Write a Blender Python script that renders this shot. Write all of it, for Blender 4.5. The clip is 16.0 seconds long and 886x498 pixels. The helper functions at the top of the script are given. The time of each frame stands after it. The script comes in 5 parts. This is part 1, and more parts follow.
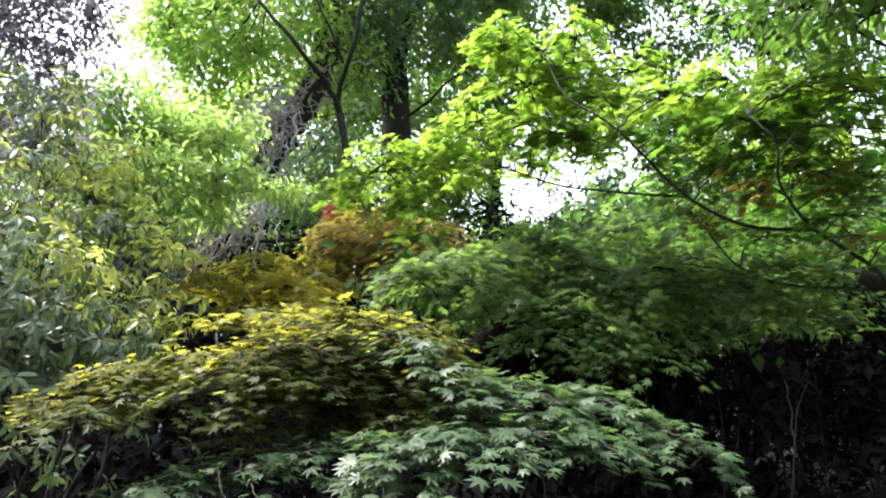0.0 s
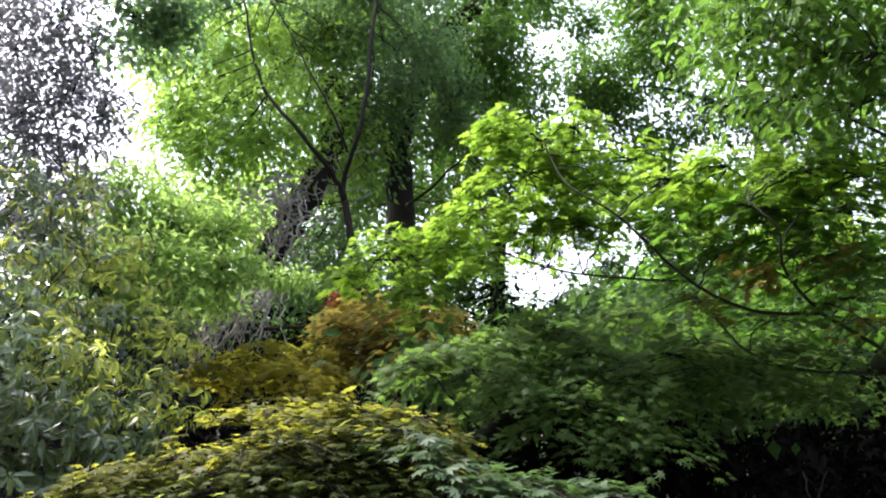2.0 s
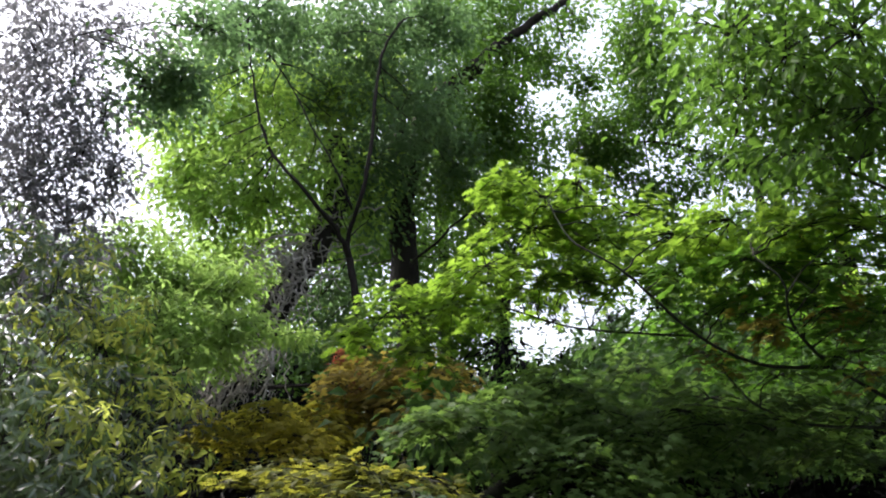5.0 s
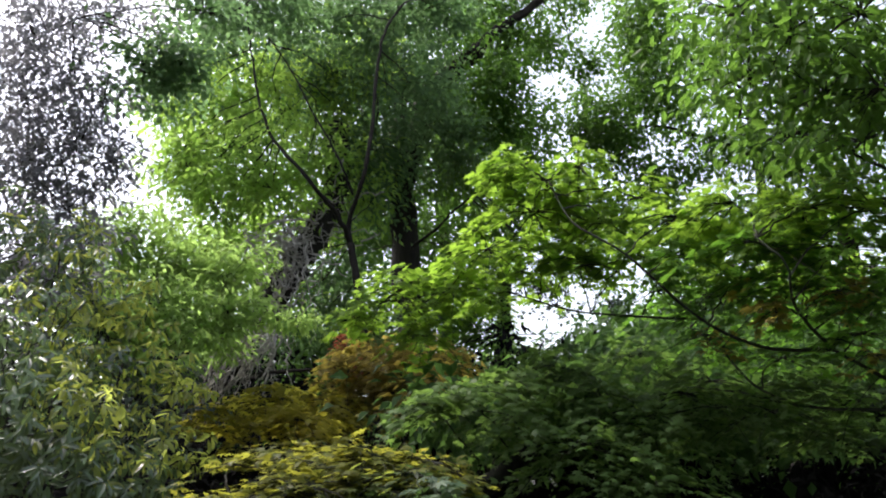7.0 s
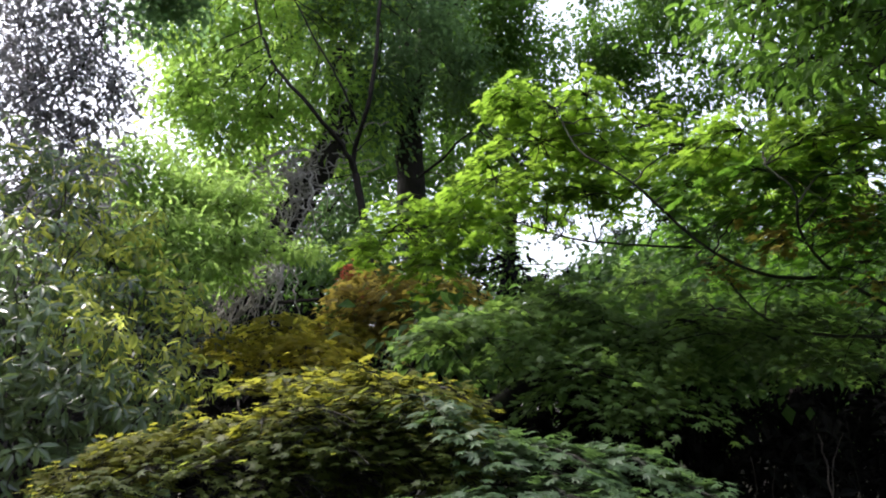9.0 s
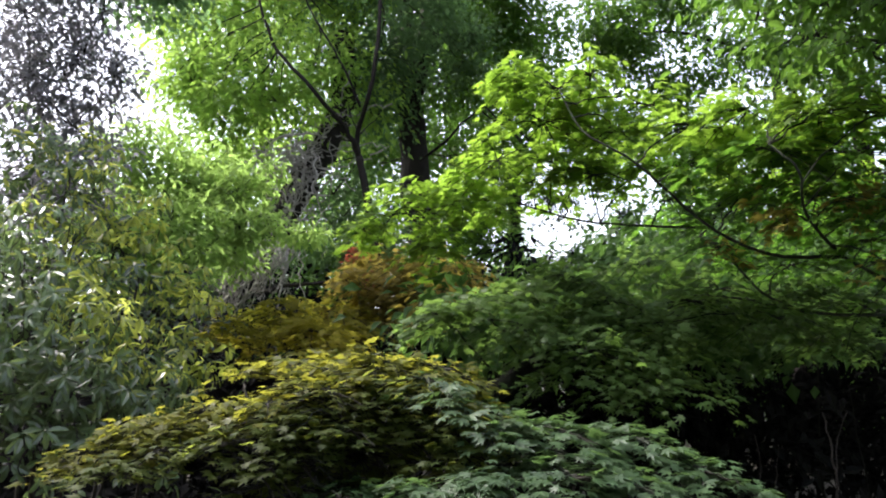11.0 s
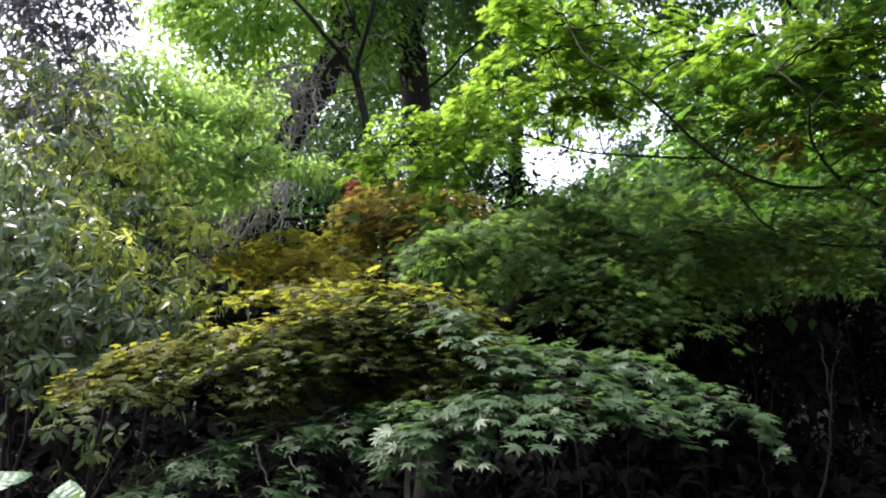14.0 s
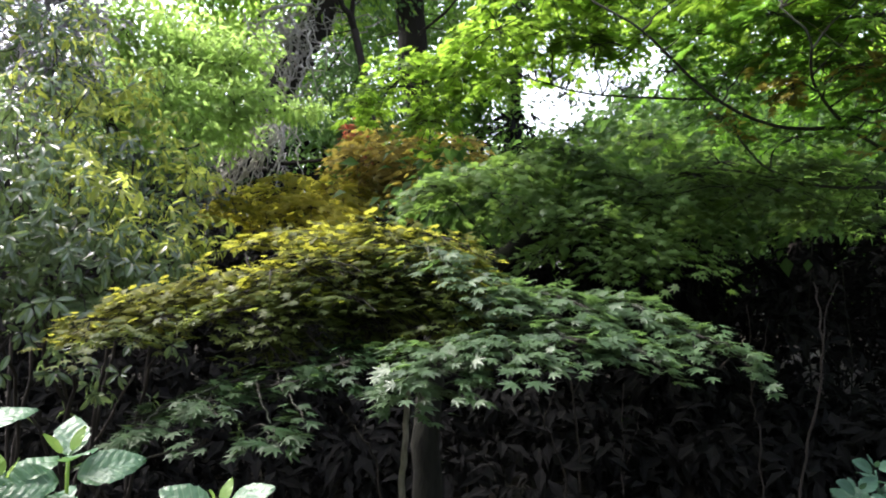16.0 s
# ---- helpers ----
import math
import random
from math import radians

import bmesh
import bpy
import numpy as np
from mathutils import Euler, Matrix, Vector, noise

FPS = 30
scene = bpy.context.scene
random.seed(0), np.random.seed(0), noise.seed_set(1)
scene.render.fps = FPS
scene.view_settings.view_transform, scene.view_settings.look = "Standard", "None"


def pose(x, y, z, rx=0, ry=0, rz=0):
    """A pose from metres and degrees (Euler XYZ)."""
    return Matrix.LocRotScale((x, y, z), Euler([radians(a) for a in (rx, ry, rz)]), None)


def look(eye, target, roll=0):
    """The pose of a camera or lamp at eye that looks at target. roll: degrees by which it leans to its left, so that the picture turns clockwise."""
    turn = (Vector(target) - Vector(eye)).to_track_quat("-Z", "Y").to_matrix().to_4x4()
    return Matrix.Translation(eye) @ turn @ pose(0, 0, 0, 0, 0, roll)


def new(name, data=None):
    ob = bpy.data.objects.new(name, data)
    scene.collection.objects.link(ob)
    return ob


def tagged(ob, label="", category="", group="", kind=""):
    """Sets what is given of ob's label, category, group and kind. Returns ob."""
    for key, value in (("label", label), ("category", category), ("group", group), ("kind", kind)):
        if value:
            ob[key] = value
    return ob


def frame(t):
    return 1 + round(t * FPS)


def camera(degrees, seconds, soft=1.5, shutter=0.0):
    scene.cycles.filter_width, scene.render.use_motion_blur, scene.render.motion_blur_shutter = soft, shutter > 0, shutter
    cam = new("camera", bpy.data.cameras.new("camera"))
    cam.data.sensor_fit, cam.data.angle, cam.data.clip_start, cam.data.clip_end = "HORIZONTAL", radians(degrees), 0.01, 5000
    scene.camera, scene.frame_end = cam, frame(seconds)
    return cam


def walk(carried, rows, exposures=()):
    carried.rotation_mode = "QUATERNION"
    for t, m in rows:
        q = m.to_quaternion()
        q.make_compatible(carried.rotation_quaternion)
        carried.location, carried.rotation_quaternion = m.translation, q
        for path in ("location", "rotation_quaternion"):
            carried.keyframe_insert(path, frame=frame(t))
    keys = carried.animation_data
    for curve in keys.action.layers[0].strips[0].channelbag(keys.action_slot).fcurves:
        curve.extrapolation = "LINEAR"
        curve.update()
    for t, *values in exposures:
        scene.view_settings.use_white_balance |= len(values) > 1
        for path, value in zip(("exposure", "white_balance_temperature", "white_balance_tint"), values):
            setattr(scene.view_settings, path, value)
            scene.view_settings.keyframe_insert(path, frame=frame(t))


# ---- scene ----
# ---- camera and walk ----
cam = camera(61.99, 16.0, soft=2.0)
PATH = [
    (0.0, look((0.011, -0.009, 1.623), (0.289, 9.926, 2.724), 1.94)),
    (0.5, look((0.011, -0.020, 1.633), (0.254, 9.916, 2.736), 1.80)),
    (1.0, look((0.012, -0.008, 1.648), (0.244, 9.881, 3.121), 1.62)),
    (1.5, look((0.014, -0.008, 1.656), (0.181, 9.803, 3.585), 1.58)),
    (2.0, look((0.013, -0.009, 1.655), (0.189, 9.746, 3.848), 1.28)),
    (2.5, look((0.015, -0.013, 1.665), (0.148, 9.667, 4.171), 1.46)),
    (3.0, look((0.011, -0.013, 1.672), (0.164, 9.619, 4.354), 0.97)),
    (3.5, look((0.007, -0.018, 1.661), (0.128, 9.549, 4.571), 0.82)),
    (6.0, look((0.002, -0.021, 1.662), (0.116, 9.545, 4.574), 0.68)),
    (6.5, look((-0.003, -0.015, 1.653), (0.095, 9.605, 4.380), 0.76)),
    (7.0, look((-0.001, -0.008, 1.651), (0.106, 9.611, 4.383), 0.63)),
    (7.5, look((-0.004, -0.013, 1.647), (0.092, 9.639, 4.261), 0.72)),
    (8.0, look((-0.005, -0.010, 1.644), (0.044, 9.709, 3.997), 0.54)),
    (8.5, look((-0.002, -0.006, 1.641), (0.056, 9.772, 3.736), 0.52)),
    (9.0, look((-0.003, -0.007, 1.638), (0.041, 9.823, 3.472), 0.57)),
    (9.5, look((-0.001, -0.006, 1.634), (0.030, 9.860, 3.262), 0.32)),
    (12.0, look((0.002, -0.011, 1.641), (-0.026, 9.866, 3.204), 0.15)),
    (12.5, look((-0.002, -0.006, 1.632), (-0.005, 9.890, 3.074), 0.31)),
    (13.0, look((-0.005, -0.002, 1.620), (-0.069, 9.934, 2.742), 0.53)),
    (13.5, look((-0.007, 0.003, 1.613), (-0.027, 9.968, 2.453), 0.42)),
    (14.0, look((-0.004, 0.003, 1.611), (-0.028, 9.976, 2.351), 0.23)),
    (14.5, look((-0.002, 0.002, 1.610), (-0.054, 9.986, 2.174), 0.13)),
    (15.0, look((-0.001, 0.002, 1.608), (-0.039, 9.994, 2.023), 0.05)),
    (15.5, look((-0.001, 0.001, 1.602), (-0.049, 10.000, 1.728), 0.01)),
    (16.0, look((0.000, 0.000, 1.600), (-0.000, 10.000, 1.600), -0.00)),
]
EXPOSURES = [(t, stops, 6350, 15) for t, stops in [(0.0, 2.98), (0.6, 2.9), (2.0, 2.45), (3.5, 1.95), (6.0, 1.77), (8.0, 1.78), (9.5, 2.02), (12.0, 2.17), (14.5, 2.4), (16.0, 2.62)]]
walk(cam, PATH, EXPOSURES)

# ---- world and sun ----
SUN_ELEVATION, SUN_TURN = radians(56), radians(-66)
world = bpy.data.worlds.new("hazy_sky")
scene.world = world
world.use_nodes = True
wn = world.node_tree
wn.nodes.clear()
sky = wn.nodes.new("ShaderNodeTexSky")
sky.sky_type = "NISHITA"
sky.sun_disc = False
sky.sun_elevation, sky.sun_rotation = SUN_ELEVATION, SUN_TURN
sky.air_density, sky.dust_density, sky.ozone_density = 1.0, 4.0, 1.0
pale = wn.nodes.new("ShaderNodeHueSaturation")
pale.inputs["Saturation"].default_value = 0.5
back = wn.nodes.new("ShaderNodeBackground")
back.inputs["Strength"].default_value = 0.15
wout = wn.nodes.new("ShaderNodeOutputWorld")
wn.links.new(sky.outputs["Color"], pale.inputs["Color"])
wn.links.new(pale.outputs["Color"], back.inputs["Color"])
wn.links.new(back.outputs["Background"], wout.inputs["Surface"])

sun_data = bpy.data.lights.new("sun", "SUN")
sun_data.energy, sun_data.angle, sun_data.color = 1.45, radians(18), (1.0, 0.95, 0.86)
sun = new("sun", sun_data)
sun_from = Vector((math.sin(SUN_TURN) * math.cos(SUN_ELEVATION), math.cos(SUN_TURN) * math.cos(SUN_ELEVATION), math.sin(SUN_ELEVATION)))
sun.matrix_world = look(sun_from * 30, (0, 0, 0))
tagged(sun, kind="structure")


# ---- materials ----
def shader(name):
    m = bpy.data.materials.new(name)
    m.use_nodes = True
    m.node_tree.nodes.clear()
    return m, m.node_tree.nodes, m.node_tree.links


def leaf_material(name, dark, light, glow, rough=0.42, through_light=0.45, gloss=0.5, scale=40.0, tired=None, crinkle=0.25):
    """A leaf blade: colour varies from leaf to leaf and over the blade; light comes through it."""
    m, n, l = shader(name)
    dark, light = [(*c[:2], c[2] * 1.3) for c in (dark, light)]
    glow = (*glow[:2], glow[2] * 1.4)
    geo = n.new("ShaderNodeNewGeometry")
    info = n.new("ShaderNodeObjectInfo")
    chance = n.new("ShaderNodeMath")
    chance.operation = "ADD"
    l.new(geo.outputs["Random Per Island"], chance.inputs[0])
    l.new(info.outputs["Random"], chance.inputs[1])
    wrapped = n.new("ShaderNodeMath")
    wrapped.operation = "FRACT"
    l.new(chance.outputs[0], wrapped.inputs[0])
    coord = n.new("ShaderNodeTexCoord")
    noise_tex = n.new("ShaderNodeTexNoise")
    noise_tex.inputs["Scale"].default_value = scale
    noise_tex.inputs["Detail"].default_value = 3
    drift = n.new("ShaderNodeTexNoise")
    drift.inputs["Scale"].default_value = 2.2
    drift.inputs["Detail"].default_value = 2
    l.new(coord.outputs["Object"], noise_tex.inputs["Vector"])
    l.new(coord.outputs["Object"], drift.inputs["Vector"])
    blend = n.new("ShaderNodeMath")
    blend.operation = "MULTIPLY_ADD"
    blend.inputs[1].default_value = 0.55
    l.new(wrapped.outputs[0], blend.inputs[0])
    part_noise = n.new("ShaderNodeMath")
    part_noise.operation = "MULTIPLY_ADD"
    part_noise.inputs[1].default_value = 0.9
    part_noise.inputs[2].default_value = -0.22
    l.new(drift.outputs["Fac"], part_noise.inputs[0])
    l.new(part_noise.outputs[0], blend.inputs[2])
    ramp = n.new("ShaderNodeValToRGB")
    ramp.color_ramp.elements[0].color = (*dark, 1)
    ramp.color_ramp.elements[1].color = (*light, 1)
    if tired:
        e = ramp.color_ramp.elements.new(0.97)
        e.color = (*light, 1)
        ramp.color_ramp.elements[2].color = (*tired, 1)
    l.new(blend.outputs[0], ramp.inputs["Fac"])
    vein = n.new("ShaderNodeMix")
    vein.data_type, vein.blend_type = "RGBA", "MULTIPLY"
    vein.inputs["Factor"].default_value = 0.35
    l.new(ramp.outputs["Color"], vein.inputs["A"])
    l.new(noise_tex.outputs["Color"], vein.inputs["B"])
    bump = n.new("ShaderNodeBump")
    bump.inputs["Strength"].default_value = crinkle
    bump.inputs["Distance"].default_value = 0.004
    l.new(noise_tex.outputs["Fac"], bump.inputs["Height"])
    p = n.new("ShaderNodeBsdfPrincipled")
    p.inputs["Roughness"].default_value = rough
    p.inputs["Specular IOR Level"].default_value = gloss * 0.5
    l.new(vein.outputs["Result"], p.inputs["Base Color"])
    l.new(bump.outputs["Normal"], p.inputs["Normal"])
    tl = n.new("ShaderNodeBsdfTranslucent")
    tint = n.new("ShaderNodeMix")
    tint.data_type = "RGBA"
    tint.inputs["Factor"].default_value = 0.75
    mean = sum(glow) / 3
    tint.inputs["B"].default_value = (*[0.87 * g + 0.06 * mean for g in glow], 1)
    l.new(ramp.outputs["Color"], tint.inputs["A"])
    l.new(tint.outputs["Result"], tl.inputs["Color"])
    mix = n.new("ShaderNodeMixShader")
    mix.inputs["Fac"].default_value = through_light
    l.new(p.outputs[0], mix.inputs[1])
    l.new(tl.outputs[0], mix.inputs[2])
    out = n.new("ShaderNodeOutputMaterial")
    l.new(mix.outputs[0], out.inputs["Surface"])
    return m


def rough_material(name, a, b, scale, stretch=(1, 1, 1), bump_depth=0.02, rough=0.9, third=None):
    """Bark, soil and other dull rough matter, mottled at two scales."""
    m, n, l = shader(name)
    coord = n.new("ShaderNodeTexCoord")
    mapping = n.new("ShaderNodeMapping")
    mapping.inputs["Scale"].default_value = stretch
    l.new(coord.outputs["Object"], mapping.inputs["Vector"])
    fine = n.new("ShaderNodeTexNoise")
    fine.inputs["Scale"].default_value, fine.inputs["Detail"].default_value = scale, 7
    wide = n.new("ShaderNodeTexNoise")
    wide.inputs["Scale"].default_value, wide.inputs["Detail"].default_value = scale * 0.12, 3
    l.new(mapping.outputs[0], fine.inputs["Vector"])
    l.new(mapping.outputs[0], wide.inputs["Vector"])
    ramp = n.new("ShaderNodeValToRGB")
    ramp.color_ramp.elements[0].position, ramp.color_ramp.elements[1].position = 0.35, 0.68
    ramp.color_ramp.elements[0].color, ramp.color_ramp.elements[1].color = (*a, 1), (*b, 1)
    l.new(fine.outputs["Fac"], ramp.inputs["Fac"])
    patch = n.new("ShaderNodeValToRGB")
    patch.color_ramp.elements[0].position, patch.color_ramp.elements[1].position = 0.45, 0.62
    l.new(wide.outputs["Fac"], patch.inputs["Fac"])
    mixc = n.new("ShaderNodeMix")
    mixc.data_type = "RGBA"
    mixc.inputs["B"].default_value = (*(third or [0.6 * v for v in b]), 1)
    l.new(patch.outputs["Color"], mixc.inputs["Factor"])
    l.new(ramp.outputs["Color"], mixc.inputs["A"])
    bump = n.new("ShaderNodeBump")
    bump.inputs["Strength"].default_value, bump.inputs["Distance"].default_value = 0.8, bump_depth
    l.new(fine.outputs["Fac"], bump.inputs["Height"])
    p = n.new("ShaderNodeBsdfPrincipled")
    p.inputs["Roughness"].default_value = rough
    p.inputs["Specular IOR Level"].default_value = 0.25
    l.new(mixc.outputs["Result"], p.inputs["Base Color"])
    l.new(bump.outputs["Normal"], p.inputs["Normal"])
    out = n.new("ShaderNodeOutputMaterial")
    l.new(p.outputs[0], out.inputs["Surface"])
    return m


M_LIME = leaf_material("lime_maple_leaf", (0.058, 0.125, 0.014), (0.115, 0.20, 0.022), (0.285, 0.48, 0.02), through_light=0.71, gloss=0.3, tired=(0.22, 0.14, 0.03))
# Darker copy of the lime leaf for the layers that lie in shade.
M_LIMESHADE = leaf_material("shade_lime_maple_leaf", (0.042, 0.10, 0.012), (0.09, 0.17, 0.02), (0.19, 0.42, 0.02), through_light=0.55, gloss=0.35)
M_TIP = leaf_material("soft_green_maple_leaf", (0.042, 0.085, 0.018), (0.09, 0.15, 0.03), (0.20, 0.34, 0.035), through_light=0.52, gloss=0.4)
M_DEEP = leaf_material("deep_green_maple_leaf", (0.028, 0.06, 0.015), (0.066, 0.115, 0.026), (0.19, 0.33, 0.035), through_light=0.56, gloss=0.25)
# Darker copy of the grey-green leaf; its colour carries the shade on the left fans.
M_GREENSHADE = leaf_material("shade_green_maple_leaf", (0.010, 0.029, 0.009), (0.031, 0.061, 0.017), (0.08, 0.15, 0.022), rough=0.48, through_light=0.38, gloss=0.3)
M_OLIVE = leaf_material("olive_yellow_maple_leaf", (0.050, 0.070, 0.012), (0.122, 0.134, 0.016), (0.36, 0.36, 0.018), through_light=0.58, rough=0.42, gloss=0.45, tired=(0.18, 0.11, 0.03))
M_MOSS = leaf_material("moss_green_maple_leaf", (0.034, 0.058, 0.015), (0.08, 0.105, 0.024), (0.30, 0.36, 0.028), through_light=0.58, rough=0.48, gloss=0.4)
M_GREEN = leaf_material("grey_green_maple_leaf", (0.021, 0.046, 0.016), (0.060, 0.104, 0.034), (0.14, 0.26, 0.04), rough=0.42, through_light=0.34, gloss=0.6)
M_RUST = leaf_material("rust_maple_leaf", (0.08, 0.072, 0.014), (0.16, 0.13, 0.022), (0.44, 0.36, 0.035), through_light=0.62, gloss=0.25, tired=(0.27, 0.10, 0.03))
# Brighter copy of the olive leaf; the extra light is in its colour.
M_BRONZE = leaf_material("lit_bronze_olive_maple_leaf", (0.10, 0.11, 0.014), (0.22, 0.21, 0.022), (0.68, 0.62, 0.03), through_light=0.70, gloss=0.3, tired=(0.26, 0.14, 0.03))
M_RED = leaf_material("red_maple_leaf", (0.16, 0.035, 0.015), (0.30, 0.08, 0.03), (0.62, 0.16, 0.06), through_light=0.5)
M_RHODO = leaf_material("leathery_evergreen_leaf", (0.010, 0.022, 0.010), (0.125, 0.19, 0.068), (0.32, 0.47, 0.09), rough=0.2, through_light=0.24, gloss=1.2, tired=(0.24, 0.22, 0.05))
# Brighter, yellower copy of the evergreen leaf that imitates backlight.
M_RHODOLIT = leaf_material("backlit_tone_evergreen_leaf", (0.025, 0.042, 0.010), (0.24, 0.28, 0.055), (0.72, 0.82, 0.08), rough=0.22, through_light=0.58, gloss=0.9, tired=(0.24, 0.17, 0.03))
# Leaf colour greyed and lightened to imitate veiling lens glare.
M_HOLLY = leaf_material("glare_greyed_evergreen_leaf", (0.065, 0.065, 0.056), (0.14, 0.14, 0.115), (0.38, 0.37, 0.27), rough=0.38, through_light=0.5, gloss=0.8)
M_CANOPY = leaf_material("canopy_leaf", (0.035, 0.082, 0.014), (0.075, 0.145, 0.022), (0.16, 0.33, 0.022), gloss=0.25, through_light=0.58)
M_IVY = leaf_material("dark_ivy_leaf", (0.032, 0.048, 0.024), (0.075, 0.10, 0.05), (0.13, 0.18, 0.06), rough=0.35, through_light=0.32, gloss=0.7)
M_FRESH = leaf_material("fresh_shrub_leaf", (0.10, 0.19, 0.034), (0.19, 0.30, 0.06), (0.44, 0.66, 0.10), gloss=0.25, through_light=0.64)
# Two tones for the forked tree's leaf: sun and shade are in the colour.
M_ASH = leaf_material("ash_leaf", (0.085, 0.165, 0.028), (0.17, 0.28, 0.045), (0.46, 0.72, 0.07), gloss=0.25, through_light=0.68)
M_ASHDARK = leaf_material("shade_toned_tree_leaf", (0.043, 0.086, 0.034), (0.076, 0.132, 0.049), (0.20, 0.36, 0.08), gloss=0.3, through_light=0.64)
M_BEECH = leaf_material("hornbeam_leaf", (0.038, 0.09, 0.013), (0.082, 0.155, 0.023), (0.175, 0.35, 0.023), gloss=0.3, through_light=0.60)
M_WOODS = leaf_material("far_wood_leaf", (0.03, 0.07, 0.018), (0.07, 0.13, 0.027), (0.115, 0.23, 0.026), gloss=0.22, through_light=0.50, scale=10)
M_HYD = leaf_material("hydrangea_leaf", (0.028, 0.085, 0.032), (0.055, 0.13, 0.045), (0.18, 0.36, 0.06), rough=0.36, through_light=0.25, gloss=0.85, scale=140, crinkle=0.6)


def veined(m, strength):
    """Raised pale side veins on a blade that grows along its own y."""
    n, l = m.node_tree.nodes, m.node_tree.links
    coord, sep = n.new("ShaderNodeTexCoord"), n.new("ShaderNodeSeparateXYZ")
    l.new(coord.outputs["Object"], sep.inputs[0])
    across, slope, wave = (n.new("ShaderNodeMath") for _ in range(3))
    across.operation, slope.operation, wave.operation = "ABSOLUTE", "MULTIPLY_ADD", "PINGPONG"
    l.new(sep.outputs["X"], across.inputs[0])
    l.new(across.outputs[0], slope.inputs[0])
    slope.inputs[1].default_value = -0.8
    l.new(sep.outputs["Y"], slope.inputs[2])
    l.new(slope.outputs[0], wave.inputs[0])
    wave.inputs[1].default_value = 0.0075
    ramp = n.new("ShaderNodeMapRange")
    ramp.inputs["From Min"].default_value, ramp.inputs["From Max"].default_value = 0.0009, 0.0
    l.new(wave.outputs[0], ramp.inputs["Value"])
    p = next(k for k in n if k.bl_idname == "ShaderNodeBsdfPrincipled")
    old = p.inputs["Base Color"].links[0].from_socket
    mix = n.new("ShaderNodeMix")
    mix.data_type = "RGBA"
    mix.inputs["B"].default_value = (0.30, 0.42, 0.20, 1)
    gain = n.new("ShaderNodeMath")
    gain.operation = "MULTIPLY"
    gain.inputs[1].default_value = strength
    l.new(ramp.outputs[0], gain.inputs[0])
    l.new(gain.outputs[0], mix.inputs["Factor"])
    l.new(old, mix.inputs["A"])
    l.new(mix.outputs["Result"], p.inputs["Base Color"])
    bump = n.new("ShaderNodeBump")
    bump.inputs["Strength"].default_value, bump.inputs["Distance"].default_value = 0.6, 0.14
    l.new(wave.outputs[0], bump.inputs["Height"])
    l.new(p.inputs["Normal"].links[0].from_socket, bump.inputs["Normal"])
    l.new(bump.outputs["Normal"], p.inputs["Normal"])


veined(M_HYD, 0.4)
M_HYDNEW = leaf_material("young_hydrangea_leaf", (0.12, 0.22, 0.03), (0.20, 0.32, 0.05), (0.42, 0.6, 0.08), rough=0.35, through_light=0.4, gloss=0.8, scale=70)
M_HYDDARK = leaf_material("blue_green_shrub_leaf", (0.02, 0.055, 0.028), (0.038, 0.085, 0.042), (0.06, 0.14, 0.04), rough=0.5, through_light=0.25, gloss=0.35)
# Near-black leaf colour that stands for the deep shade in the thicket.
M_SHADELEAF = leaf_material("shade_black_thicket_leaf", (0.010, 0.010, 0.008), (0.015, 0.015, 0.011), (0.014, 0.015, 0.009), through_light=0.1, rough=1.0, gloss=0.0)
M_BARK = rough_material("dark_wet_bark", (0.009, 0.0075, 0.006), (0.031, 0.025, 0.020), 30, (1, 1, 0.25), 0.02)
M_MBARK = rough_material("maple_bark", (0.009, 0.008, 0.006), (0.026, 0.022, 0.017), 60, (1, 1, 0.3), 0.006, third=(0.028, 0.034, 0.022))
M_PALEBARK = rough_material("pale_maple_stem", (0.10, 0.09, 0.07), (0.22, 0.20, 0.16), 70, (1, 1, 0.3), 0.004, third=(0.09, 0.10, 0.06))
# Mossy bark taken down to near black to stand for deep shade.
M_SHADEMOSSBARK = rough_material("shade_darkened_mossy_bark", (0.004, 0.004, 0.003), (0.009, 0.009, 0.006), 50, (1, 1, 0.4), 0.012, third=(0.010, 0.011, 0.006))
M_VINE = rough_material("dead_vine", (0.17, 0.15, 0.135), (0.42, 0.39, 0.35), 60, (1, 1, 0.3), 0.006)
M_SOIL = rough_material("leaf_mould_soil", (0.010, 0.008, 0.006), (0.028, 0.022, 0.016), 9, (1, 1, 1), 0.05, third=(0.016, 0.017, 0.009))
M_LITTER = leaf_material("dry_fallen_leaf", (0.012, 0.009, 0.006), (0.032, 0.022, 0.012), (0.03, 0.02, 0.01), through_light=0.1, rough=0.8, gloss=0.2)


# ---- shapes ----
rng = np.random.default_rng(7)


def mesh_of(name, verts, tris, material, smooth=False):
    me = bpy.data.meshes.new(name)
    verts, tris = np.asarray(verts, np.float32), np.asarray(tris, np.int32)
    me.vertices.add(len(verts))
    me.vertices.foreach_set("co", verts.ravel())
    me.loops.add(tris.size)
    me.loops.foreach_set("vertex_index", tris.ravel())
    me.polygons.add(len(tris))
    me.polygons.foreach_set("loop_start", np.arange(0, tris.size, 3, dtype=np.int32))
    me.polygons.foreach_set("use_smooth", np.full(len(tris), smooth))
    me.update(calc_edges=True)
    me.materials.append(material)
    return me


def thing(name, base, label, category, group="", kind=""):
    ob = new(name)
    ob.empty_display_size = 0.2
    ob.location = base
    return tagged(ob, label, category, group, kind)


